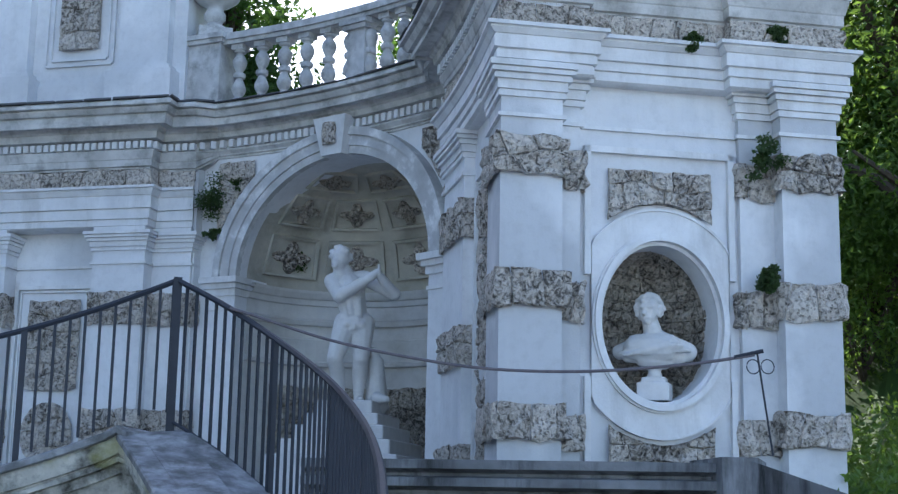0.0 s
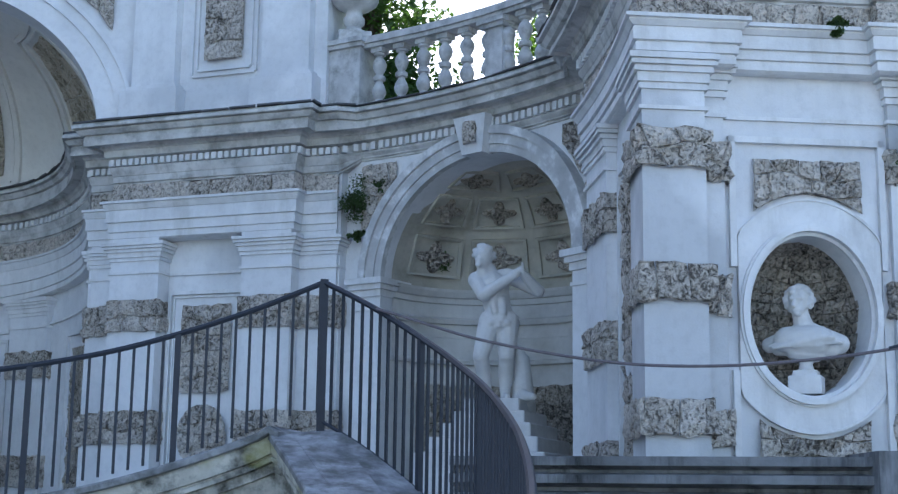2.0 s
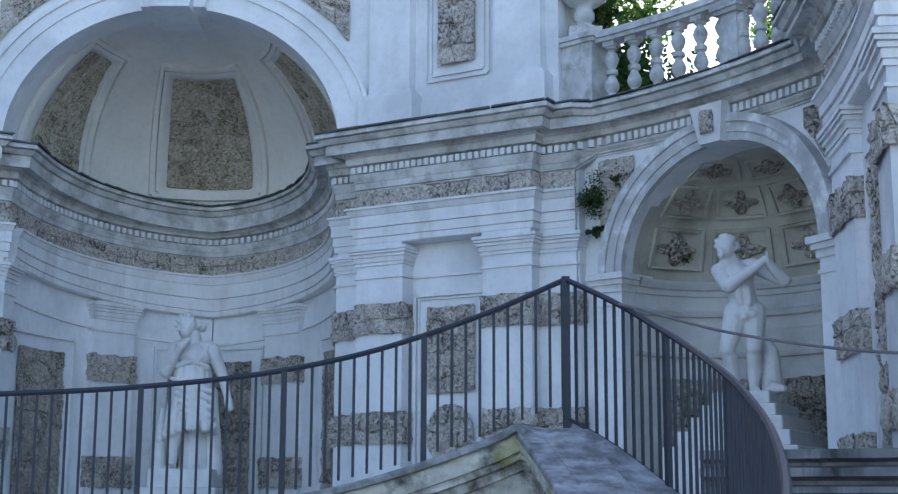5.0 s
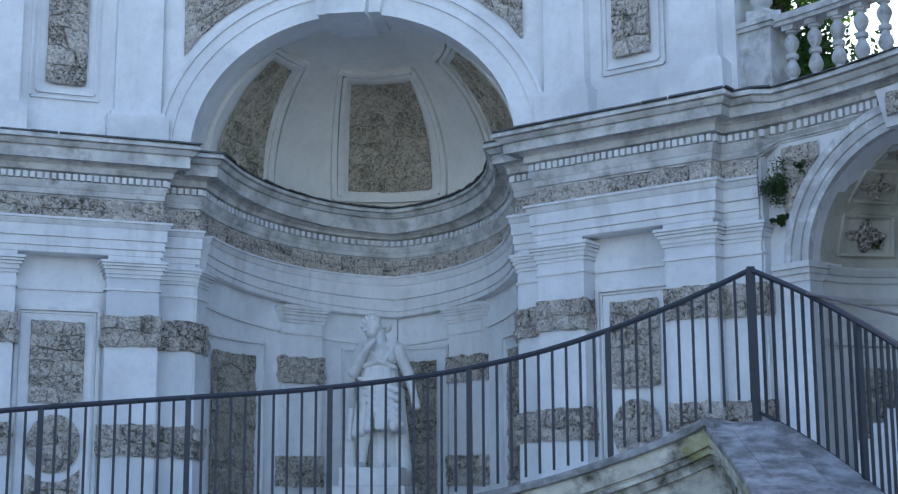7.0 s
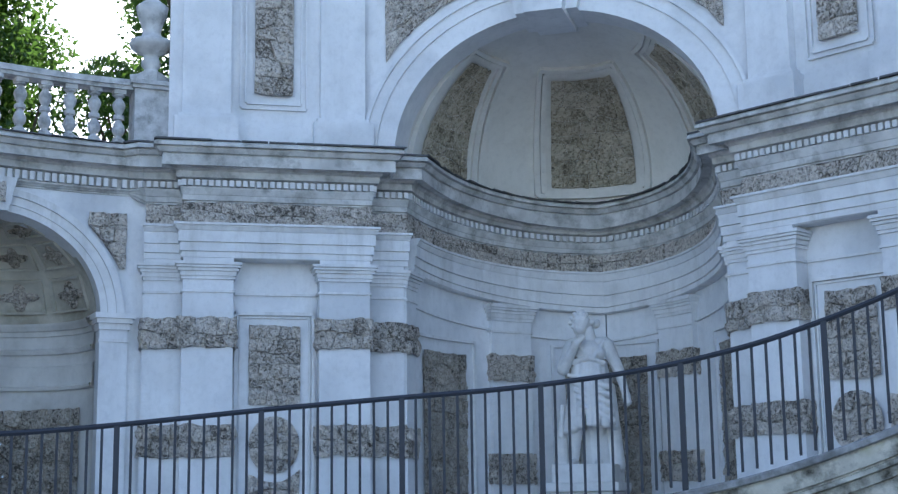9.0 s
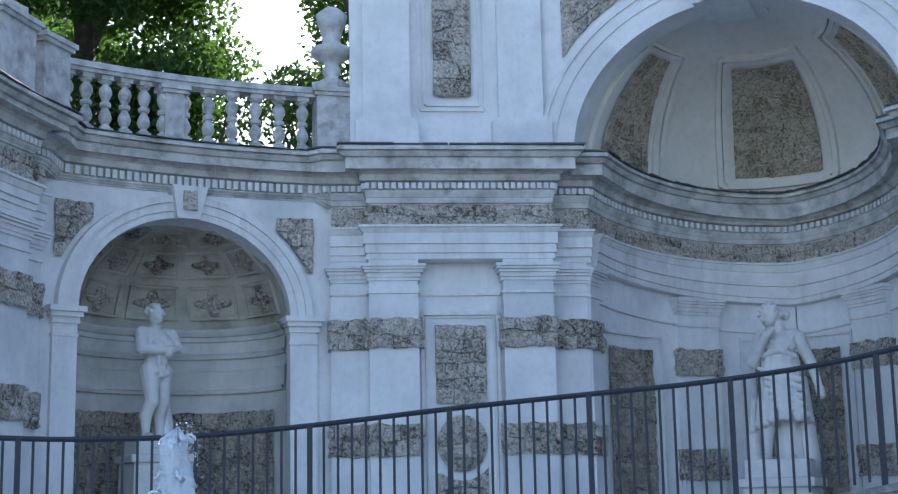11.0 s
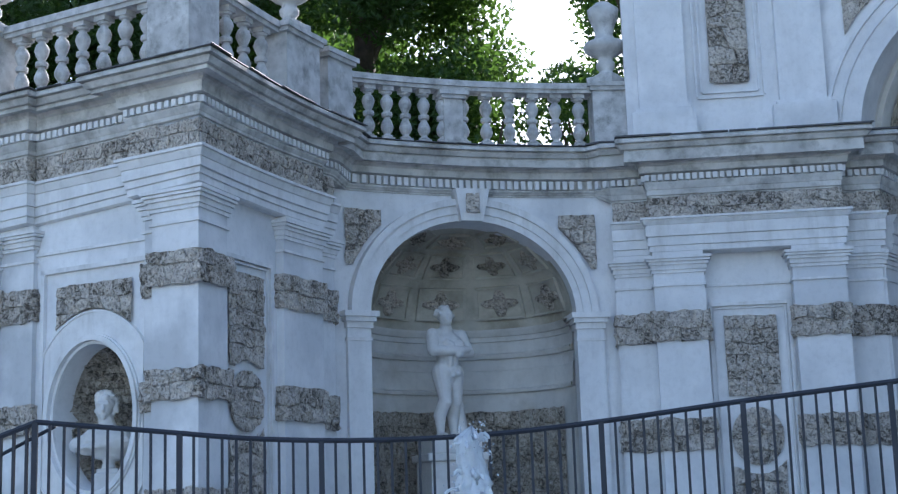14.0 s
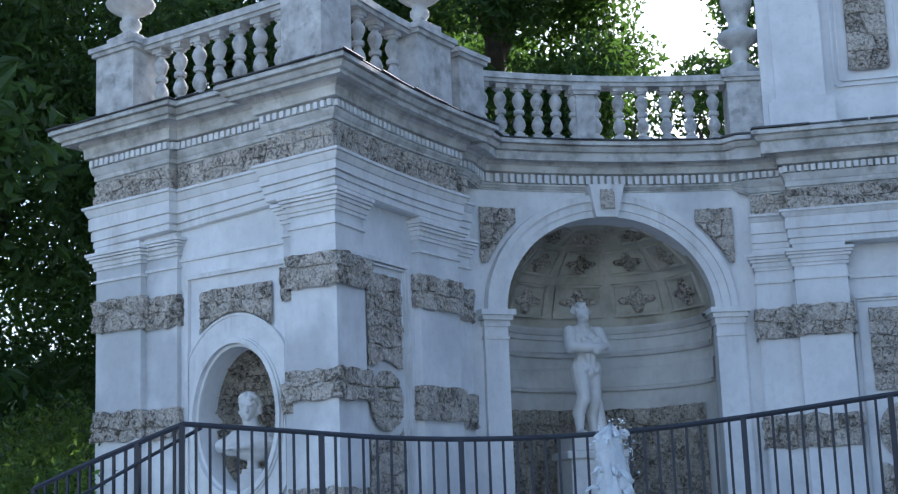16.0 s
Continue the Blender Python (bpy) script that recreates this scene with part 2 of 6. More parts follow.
def ring(cx, cy, rx, ry, a0, a1, n):
    return [(cx + rx * math.cos(radians(a0 + (a1 - a0) * i / n)), cy + ry * math.sin(radians(a0 + (a1 - a0) * i / n))) for i in range(n + 1)]


C_PLAN = [(-2.06, 17.68), (-5.03, 16.03)]
A_PLAN = ring(0, 9.8, 8.4, 8.4, 129, 154, 12)
N_PLAN = ring(0, 18.07, 2.15, 3.08, 90, 180, 14)
S_PLAN = bez((-7.17, 13.45), (-7.1, 11.9), (-6.48, 10.0), 8)
F_PLAN = [(-6.48, 10.0), (-10.9, 9.55)]
SR_PLAN = bez((7.17, 13.45), (7.2, 11.9), (6.9, 10.0), 8)
FR_PLAN = [(6.9, 10.0), (11.2, 9.7)]

# heights over the eye: lip, fascia foot, dentil top and foot, frieze top and foot, architrave crown foot, architrave foot,
# capital top and foot, astragal, upper band top and foot, middle band top and foot, lower band top and foot
LEVELS = {
    "N": [4.40, 4.06, 3.98, 3.90, 3.70, 3.43, 3.26, 2.80, 2.79, 2.55, 2.40, 2.04, 1.64, 0.53, 0.06, -0.4, -0.7],
    "CL": [4.60, 4.33, 4.19, 4.11, 3.90, 3.62, 3.50, 3.16, 3.11, 2.89, 2.75, 2.40, 2.00, 1.02, 0.61, -0.3, -0.7],
    "CR": [4.60, 4.36, 4.22, 4.14, 3.91, 3.69, 3.56, 3.22, 3.17, 2.95, 2.82, 2.47, 2.085, 1.14, 0.755, -0.2, -0.6],
    "AL": [4.60, 4.37, 4.23, 4.12, 4.03, 3.72, 3.60, 3.28, 3.20, 2.98, 2.85, 2.55, 2.15, 1.25, 0.85, 0.0, -0.4],
    "AR": [4.60, 4.40, 4.28, 4.19, 4.08, 3.78, 3.66, 3.32, 3.28, 3.06, 2.93, 2.65, 2.25, 1.35, 0.95, 0.0, -0.4],
    "SL": [4.60, 4.40, 4.26, 4.18, 4.08, 3.73, 3.59, 3.32, 3.27, 3.05, 2.93, 2.65, 2.24, 1.36, 0.92, 0.1, -0.3],
    "SLc": [4.60, 4.44, 4.27, 4.20, 4.05, 3.74, 3.60, 3.36, 3.33, 3.11, 3.0, 2.69, 2.33, 1.48, 1.16, 0.28, 0.0],
    "FL": [4.60, 4.44, 4.25, 4.17, 3.98, 3.68, 3.53, 3.18, 3.12, 2.92, 2.80, 2.55, 2.17, 1.25, 0.91, 0.1, -0.2],
    "SR": [4.60, 4.40, 4.28, 4.19, 4.05, 3.76, 3.64, 3.38, 3.36, 3.14, 3.0, 2.72, 2.34, 1.55, 1.15, 0.5, 0.1],
    "FR": [4.60, 4.46, 4.3, 4.22, 3.97, 3.77, 3.66, 3.40, 3.47, 3.20, 3.07, 2.90, 2.59, 1.86, 1.56, 0.85, 0.57],
}


def level(key0, key1, f):
    return [G + a + (b - a) * f for a, b in zip(LEVELS[key0], LEVELS[key1])]


class Wall:
    """One stretch of the front: its plan line and its heights, which run evenly from one end to the other."""

    def __init__(self, name, pts, flip, k0, k1, span=None, label=""):
        self.line, self.k0, self.k1, self.full = Line(pts, flip), k0, k1, span or Line(pts, flip).length
        self.ob = thing(name, label, "wall", kind="structure", at=(*self.line.at(self.line.length / 2), FLOOR))

    def lv(self, s):
        return level(self.k0, self.k1, min(max(s / self.full, 0), 1))

    def point(self, s, o, z):
        q = self.line.at(s, o)
        return (q.x, q.y, z)

    def add(self, name, bm, mat, label="", smooth=False):
        return world_part(name, bm, mat, self.ob, label, smooth)

    def slab(self, bm, s0, s1, o0, o1, z0, z1, step=0.3):
        """A block on the wall: z0 and z1 are numbers or functions of s."""
        f0 = z0 if callable(z0) else (lambda s: z0)
        f1 = z1 if callable(z1) else (lambda s: z1)
        ss = self.line.span(s0, s1, step)
        rows = []
        for s in ss:
            rows.append([bm.verts.new(self.point(s, o, z)) for o, z in ((o0, f0(s)), (o1, f0(s)), (o1, f1(s)), (o0, f1(s)))])
        for a, b in zip(rows, rows[1:]):
            for i in range(4):
                bm.faces.new((a[i], b[i], b[(i + 1) % 4], a[(i + 1) % 4]))
        bm.faces.new(rows[0])
        bm.faces.new(rows[-1][::-1])


WL, WR = {}, {}
for side, W, sg, mk in (("left", WL, 1, lambda p: p), ("right", WR, -1, mirror)):
    e = "L" if sg == 1 else "R"
    W["N"] = Wall("wall_niche_" + side, mk(N_PLAN), sg, "N", "C" + e, label="curved white plaster wall of the tall central niche")
    W["C"] = Wall("wall_centre_" + side, mk(C_PLAN), sg, "C" + e, "C" + e, label="white plaster wall bay with grotto stone panels and pilasters")
    W["A"] = Wall("wall_arch_" + side, mk(A_PLAN), sg, "A" + e, "A" + e, label="curved white plaster wall with an arched statue niche")
    W["S"] = Wall("wall_side_" + side, S_PLAN if sg == 1 else SR_PLAN, sg, "S" + e, "SLc" if sg == 1 else "FR", label="white plaster side wall of the wing with stone bands")
    W["F"] = Wall("wall_front_" + side, F_PLAN if sg == 1 else FR_PLAN, sg, "SLc" if sg == 1 else "FR", "FL" if sg == 1 else "FR", 3.3, label="white plaster wing front with an oval bust niche")
WALL_BACK = -0.25   # the plain wall lies this far behind the faces of the main pilasters
# ---- rough stone surfaces ----
def rubble(p, size, depth):
    q = Vector((p[0], p[1], p[2] * 0.65)) / size
    d, _ = noise.voronoi(q)
    e = min(1.0, (d[1] - d[0]) * 2.6)
    return depth * (e - 0.45) + depth * 0.6 * noise.noise(q * 2.3)


def rough_sheet(bm, f, na, nb, size=0.11, depth=0.035, fade=1, wrap=False):
    """A closed-edge sheet of rubble: f(a, b) gives place and outward normal for a, b from 0 to 1."""
    g = []
    for i in range(na + 1):
        col = []
        for j in range(nb + 1):
            p, n = f(i / na, j / nb)
            p, n = Vector(p), Vector(n)
            edge = (j == nb) if wrap else (i in (0, na) or j in (0, nb))
            col.append(bm.verts.new(p - n * 0.06 if edge and fade else p + n * rubble(p, size, depth)))
        g.append(col)
    for i in range(na):
        for j in range(nb):
            bm.faces.new((g[i][j], g[i + 1][j], g[i + 1][j + 1], g[i][j + 1]))


def masonry(add, name, f, wide, high, mat, label="", course=0.2, stone=0.2, depth=0.035):
    """A bed of joints with single rough blocks on it: f(a, b) gives place and normal, wide and high are its size in metres."""
    bm = bmesh.new()
    na, nb = max(2, int(wide / 0.1)), max(2, int(high / 0.12))
    g = []
    for i in range(na + 1):
        g.append([])
        for j in range(nb + 1):
            p, n = f(i / na, j / nb)
            g[-1].append(bm.verts.new(Vector(p) - Vector(n) * (0.07 if i in (0, na) or j in (0, nb) else 0.032)))
    for i in range(na):
        for j in range(nb):
            bm.faces.new((g[i][j], g[i + 1][j], g[i + 1][j + 1], g[i][j + 1]))
    bed = add(name, bm, mat, label)
    base = bed.parent.location if bed.parent else Vector()
    p0 = Vector(f(0.5, 0.5)[0])
    rnd = random.Random(int(abs(p0.x * 131 + p0.y * 37 + p0.z * 71) * 10) + int(wide * 100))
    rows = max(1, round(high / course))
    knots = (-1.0, -0.9, -0.34, 0.3, 0.9, 1.0)

    def level_of(r, u):
        if r in (0, rows):
            return r / rows + 0.03 / high * noise.noise(Vector((u * wide * 9, r * 3.1 + p0.z, p0.x)))
        return (r + 0.5 * noise.noise(Vector((u * wide * 2.6, r * 7.3 + p0.z * 5, p0.x)))) / rows
    for r in range(rows):
        xs, x = [0.0], 0.0
        while True:
            x += stone * rnd.uniform(0.6, 1.5)
            if x > wide - 0.5 * stone:
                break
            xs.append(x)
        xs.append(wide)
        lean = [0.0] + [rnd.uniform(-0.5, 0.5) * stone for _ in xs[2:]] + [0.0]
        for q in range(len(xs) - 1):
            lift = rnd.uniform(-0.25, 0.3) * depth
            tilt = (rnd.uniform(-0.25, 0.25) * depth, rnd.uniform(-0.25, 0.25) * depth)

            def spot_on(x, y):
                x, y = x * math.sqrt(1 - 0.05 * y * y), y * math.sqrt(1 - 0.05 * x * x)
                v = 0.5 + 0.5 * y
                ua = (xs[q] + lean[q] * (v - 0.5) + 0.001) / wide
                ub = (xs[q + 1] + lean[q + 1] * (v - 0.5) - 0.001) / wide
                u = ua + (ub - ua) * (0.5 + 0.5 * x)
                lo, hi = level_of(r, u) + 0.001 / high, level_of(r + 1, u) - 0.001 / high
                return f(min(max(u, 0), 1), lo + (hi - lo) * v)
            w_ = (Vector(spot_on(-0.9, 0)[0]) - Vector(spot_on(0.9, 0)[0])).length
            h_ = (Vector(spot_on(0, -0.9)[0]) - Vector(spot_on(0, 0.9)[0])).length
            if min(w_, h_) < 0.035:
                continue
            verts = []
            for i, x in enumerate(knots):
                for j, y in enumerate(knots):
                    p, n = spot_on(x, y)
                    p, n = Vector(p), Vector(n)
                    if i in (0, 5) or j in (0, 5):
                        h = -0.007 + depth * 0.7 * noise.noise(p * 13)
                    else:
                        h = lift + x * tilt[0] + y * tilt[1] + depth * (0.3 - 0.3 * max(abs(x), abs(y)) ** 4) + depth * 1.25 * noise.noise(p * 14)
                    verts.append(p + n * h - base)
            me = bpy.data.meshes.new("stone")
            me.from_pydata(verts, [], [(i * 6 + j, i * 6 + j + 6, i * 6 + j + 7, i * 6 + j + 1) for i in range(5) for j in range(5)])
            me.materials.append(mat)
            ob = new("stone", me)
            ob.parent = bed
    return bed


def rough_panel(wall, name, s0, s1, o, z0, z1, mat, size=0.09, depth=0.035, label="", cut=None):
    """A flat field of rubble on a wall; cut(s) may raise or lower the edges."""
    def f(a, b):
        s = s0 + (s1 - s0) * a
        lo, hi = (z0, z1) if cut is None else cut(s, z0, z1)
        n = wall.line.normal(s)
        w = 0.012 * noise.noise(Vector((s * 9, a * 7 + b * 5, z0)))
        return wall.point(s + w, o + 0.045, min(max(z0 + (z1 - z0) * b, lo), hi) + w), (n.x, n.y, 0)
    return masonry(wall.add, name, f, s1 - s0, z1 - z0, mat, label, size * 2.1, size * 1.9, depth)


def rough_band(wall, s0, s1, o_back, o_front, z0, z1, mat):
    """A belt of rubble wrapped round the front and sides of a pilaster."""
    t = 0.035
    ring_ = [(s0 - t, o_back), (s0 - t, o_front + t), (s1 + t, o_front + t), (s1 + t, o_back)]
    lens = [abs(ring_[i + 1][0] - ring_[i][0]) + abs(ring_[i + 1][1] - ring_[i][1]) for i in range(3)]
    tot = sum(lens)

    def f(a, b):
        d, i = a * tot, 0
        while i < 2 and d > lens[i]:
            d -= lens[i]
            i += 1
        k = d / lens[i] if lens[i] else 0
        s = ring_[i][0] + (ring_[i + 1][0] - ring_[i][0]) * k
        o = ring_[i][1] + (ring_[i + 1][1] - ring_[i][1]) * k
        n = wall.line.normal(s)
        tan = wall.line.at(s + 0.01) - wall.line.at(s)
        tan = tan.normalized()
        if i == 0:
            m = Vector((-tan.x, -tan.y, 0))
        elif i == 2:
            m = Vector((tan.x, tan.y, 0))
        else:
            m = Vector((n.x, n.y, 0))
        w = 0.018 * noise.noise(Vector((s * 7 + o * 5, round(b) * 9.0, z0 * 3)))
        return wall.point(s, o, z0 + (z1 - z0) * b + w), m
    return masonry(wall.add, "stone_band", f, tot, z1 - z0, mat)


# ---- entablature: mouldings that run round all the breaks of the front ----
def run_of(W):
    """Corners of the frieze face, wall by wall: key, s, o."""
    N, C, A, S, F = (W[k] for k in "NCASF")
    left = W is WL
    out = [("N", s, 0.0) for s in N.line.span(0, N.line.length, 0.22)][:-1]
    out += [("C", -0.1, -0.36), ("C", 0.46, -0.36), ("C", 0.46, 0.0), ("C", 2.9, 0.0), ("C", 2.9, -0.2), ("C", 3.38, -0.2)]
    out += [("A", s, 0.0) for s in A.line.span(0.12, A.line.length - 0.1, 0.3)]
    out += [("S", 0.3, -0.2), ("S", 0.82, -0.2)]
    out += [("S", s, 0.0) for s in S.line.span(0.82, S.line.length, 0.4)[:-1]]
    f = 1.0 if left else 0.77
    out += [("F", 0.0, 0.0), ("F", 0.92 * f, 0.0), ("F", 0.92 * f, -0.12), ("F", 2.45 * f, -0.12), ("F", 2.45 * f, 0.0), ("F", 3.68 * f, 0.0), ("F", 3.68 * f, -1.0)]
    return out


def mitres(pts, sign):
    out = []
    for i, p in enumerate(pts):
        a = (p - pts[i - 1]).normalized() if i else None
        b = (pts[i + 1] - p).normalized() if i + 1 < len(pts) else None
        na = Vector((-a.y, a.x)) * sign if a else None
        nb = Vector((-b.y, b.x)) * sign if b else None
        if na is None or nb is None:
            out.append(nb if na is None else na)
        else:
            m = na + nb
            m = m / max(0.35, m.length_squared / 2) if m.length > 1e-3 else na
            out.append(m)
    return out


def cornice_profile(v):
    z0, z1, dt, db, ft = v[0], v[1], v[2], v[3], v[4]
    return [(-0.5, z0 + 0.03), (0.38, z0 + 0.03), (0.41, z0), (0.41, z0 - 0.035), (0.35, z0 - 0.04), (0.35, z0 - 0.054), (0.378, z0 - 0.058), (0.36, z0 - 0.08), (0.335, z0 - 0.11), (0.29, z0 - 0.112), (0.29, z0 - 0.128), (0.3, z0 - 0.133),
            (0.3, z1), (0.27, z1), (0.265, z1 + 0.03), (0.16, z1 + 0.02), (0.15, z1 - 0.015), (0.12, z1 - 0.035), (0.11, dt + 0.025), (0.02, dt + 0.01), (0.02, db), (0.06, db - 0.01), (0.06, db - 0.03), (0.035, (db + ft) / 2),
            (0.025, (db + ft) / 2 - 0.01), (0.025, ft + 0.03), (0.0, ft + 0.02), (0.0, ft), (-0.3, ft)]


def architrave_profile(v):
    fb, ab, a = v[5], v[6], v[7]
    m = (ab + a) / 2
    return [(-0.3, fb), (0.13, fb), (0.13, fb - 0.03), (0.1, fb - 0.033), (0.1, fb - 0.043), (0.108, fb - 0.047), (0.075, ab + 0.026), (0.06, ab + 0.024), (0.06, ab + 0.013), (0.07, ab + 0.01), (0.07, m + 0.045), (0.037, m + 0.041), (0.037, m + 0.031), (0.048, m + 0.028),
            (0.048, a + 0.095), (0.02, a + 0.091), (0.02, a + 0.081), (0.03, a + 0.078), (0.03, a + 0.015), (0.0, a), (-0.3, a)]


def slates(W, run, pts, mit, i, wall):
    """Thin uneven slates that cover the lip of the cornice between two of its corners."""
    thick = 0.022 if run[i][0] in "NC" else 0.012
    v0, v1 = W[run[i][0]].lv(run[i][1])[0], W[run[i + 1][0]].lv(run[i + 1][1])[0]
    far = (pts[i + 1] + mit[i + 1] * 0.41 - pts[i] - mit[i] * 0.41).length
    n = max(1, round(far / 0.36))
    rnd = random.Random(int(pts[i].x * 100) * 7 + int(pts[i].y * 100))
    for q in range(n):
        bm = bmesh.new()
        over, dz = rnd.uniform(0.395, 0.435), rnd.uniform(0.0, 0.012)
        ends = []
        for f in (q / n, (q + 1) / n - 0.006):
            p, m, z = pts[i].lerp(pts[i + 1], f), mit[i].lerp(mit[i + 1], f), v0 + (v1 - v0) * f + 0.031 + dz * f
            ends.append([(p.x + m.x * o, p.y + m.y * o, z + h) for o, h in ((-0.1, 0), (over, 0), (over - 0.006, thick), (-0.1, thick))])
        prism(bm, ends[0], ends[1])
        wall.add("slate", bm, SLATE)


def sweep(W, run, pts, mit, i0, i1, profile, wall, name, mat):
    bm = bmesh.new()
    rows = []
    for i in range(i0, i1 + 1):
        key, s, o = run[i]
        v = W[key].lv(s)
        rows.append([bm.verts.new((pts[i].x + mit[i].x * q, pts[i].y + mit[i].y * q, z)) for q, z in profile(v)])
    for a, b in zip(rows, rows[1:]):
        for j in range(len(a) - 1):
            bm.faces.new((a[j], b[j], b[j + 1], a[j + 1]))
    for r in (rows[0], rows[-1]):
        bm.faces.new(r)
    return wall.add(name, bm, mat)


dentil_bm = bmesh.new()
box(dentil_bm, -0.029, 0.029, -0.03, 0.05, -0.5, 0.5)
dentil_mesh = bpy.data.meshes.new("dentil")
dentil_bm.to_mesh(dentil_mesh)
dentil_bm.free()
dentil_mesh.materials.append(MOULD)

for W, sg in ((WL, 1), (WR, -1)):
    run = run_of(W)
    pts = [W[k].line.at(s, o) for k, s, o in run]
    mit = mitres(pts, sg)
    for key in "NCASF":
        idx = [i for i, r in enumerate(run) if r[0] == key]
        i0, i1 = idx[0], min(idx[-1] + 1, len(run) - 1)
        wall = W[key]
        sweep(W, run, pts, mit, i0, i1, cornice_profile, wall, "cornice", CROWN)
        for i in range(i0, i1):
            slates(W, run, pts, mit, i, wall)
        if key != "A":
            sweep(W, run, pts, mit, i0, i1 if key == "S" else idx[-1], architrave_profile, wall, "architrave", MOULD)
        # dentils and frieze stones, run by run
        for i in range(i0, i1):
            a, b = pts[i] + mit[i] * 0.06, pts[i + 1] + mit[i + 1] * 0.06
            L = (b - a).length
            d = (b - a).normalized() if L > 1e-4 else Vector((1, 0))
            nrm = Vector((-d.y, d.x)) * sg
            v0, v1 = W[run[i][0]].lv(run[i][1]), W[run[i + 1][0]].lv(run[i + 1][1])
            n = int(L / 0.088)
            for q in range(n):
                f = (q + 0.5) / n
                p = a + (b - a) * f
                db, dt = v0[3] + (v1[3] - v0[3]) * f, v0[2] + (v1[2] - v0[2]) * f
                ob = new("dentil", dentil_mesh)
                ob.parent = wall.ob
                ob.matrix_basis = Matrix.Translation(Vector((p.x, p.y, (db + dt) / 2)) - wall.ob.location) @ Matrix.Rotation(math.atan2(-nrm.y, -nrm.x) - math.pi / 2, 4, "Z") @ Matrix.Diagonal((1, 1, dt - db, 1))
            if key == "A" or (run[i + 1][0] == "A"):
                continue
            a, b = pts[i], pts[i + 1]
            L = (b - a).length
            if L < 0.05:
                continue

            def f(x, y, a=a, b=b, v0=v0, v1=v1, i=i):
                p = a + (b - a) * x
                m = mit[i] * (1 - x) + mit[i + 1] * x
                lo, hi = v0[5] + (v1[5] - v0[5]) * x, v0[4] + (v1[4] - v0[4]) * x
                return (p.x + m.x * 0.02, p.y + m.y * 0.02, lo + (hi - lo) * y), (m.x, m.y, 0)
            masonry(wall.add, "frieze", f, L, v0[4] - v0[5], TUFA, "", 0.17, 0.2, 0.025)


# ---- pilasters with capitals and belts of stone ----
def pilaster(wall, s0, s1, o_back, o_front, bands=3, belt=True, capital=True, drop=0.0, skin=WHITE):
    v = wall.lv((s0 + s1) / 2)
    bm = bmesh.new()
    wall.slab(bm, s0, s1, o_back, o_front, FLOOR, v[8])
    wall.add("pilaster", bm, skin)
    if capital:
        bm = bmesh.new()
        h = v[8] - v[9]
        if v[7] > v[8]:
            wall.slab(bm, s0, s1, o_back, o_front + 0.03, v[8], v[7] + 0.01)
        for a, b, o in ((0.0, 0.17, 0.1), (0.17, 0.21, 0.07), (0.21, 0.33, 0.085), (0.33, 0.37, 0.05), (0.37, 0.52, 0.062), (0.52, 0.8, 0.035), (0.8, 0.84, 0.014), (0.84, 1.0, 0.024)):
            wall.slab(bm, s0 - o, s1 + o, o_back, o_front + o, v[8] - h * b, v[8] - h * a)
        wall.slab(bm, s0 - 0.025, s1 + 0.025, o_back, o_front + 0.025, v[10] - 0.03, v[10])
        wall.add("capital", bm, MOULD)
    if belt:
        for i in range(bands):
            z1, z0 = v[11 + 2 * i] - drop, v[12 + 2 * i] - drop
            if z0 > FLOOR:
                rough_band(wall, s0, s1, o_back, o_front, z0, z1, TUFA)


def corner_pier(W, width):
    S, F = W["S"], W["F"]
    e = S.line.length
    v = F.lv(0.1)
    line = [S.line.at(e - 0.62, -0.4), S.line.at(e - 0.62), F.line.at(0.0), F.line.at(width), F.line.at(width, -0.4)]
    sg = 1 if W is WL else -1
    mit = mitres(line, sg)

    def block(bm, o, z0, z1):
        q = [p + m * o for p, m in zip(line, mit)]
        prism(bm, [(p.x, p.y, z0) for p in q], [(p.x, p.y, z1) for p in q])
    bm = bmesh.new()
    block(bm, 0.0, FLOOR, G + 4.6)
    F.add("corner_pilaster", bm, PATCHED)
    bm = bmesh.new()
    h = v[8] - v[9]
    for a, b, o in ((0.0, 0.17, 0.1), (0.17, 0.21, 0.07), (0.21, 0.33, 0.085), (0.33, 0.37, 0.05), (0.37, 0.52, 0.062), (0.52, 0.8, 0.035), (0.8, 0.84, 0.014), (0.84, 1.0, 0.024)):
        block(bm, o, v[8] - h * b, v[8] - h * a)
    block(bm, 0.025, v[10] - 0.03, v[10])
    F.add("capital", bm, MOULD)
    lens = [(b - a).length for a, b in zip(line, line[1:])]
    tot = sum(lens)
    for i in range(3):
        z1, z0 = v[11 + 2 * i], v[12 + 2 * i]

        def f(a, b, z0=z0, z1=z1):
            d, j = a * tot, 0
            while j < 3 and d > lens[j]:
                d -= lens[j]
                j += 1
            k = d / lens[j]
            p = line[j] + (line[j + 1] - line[j]) * k
            m = mit[j] * (1 - k) + mit[j + 1] * k
            w = 0.02 * noise.noise(Vector((p.x * 7, p.y * 7, round(b) * 9.0 + z0)))
            return (p.x + m.x * 0.045, p.y + m.y * 0.045, z0 + (z1 - z0) * b + w), (m.x, m.y, 0)
        masonry(F.add, "stone_band", f, tot, z1 - z0, TUFA)


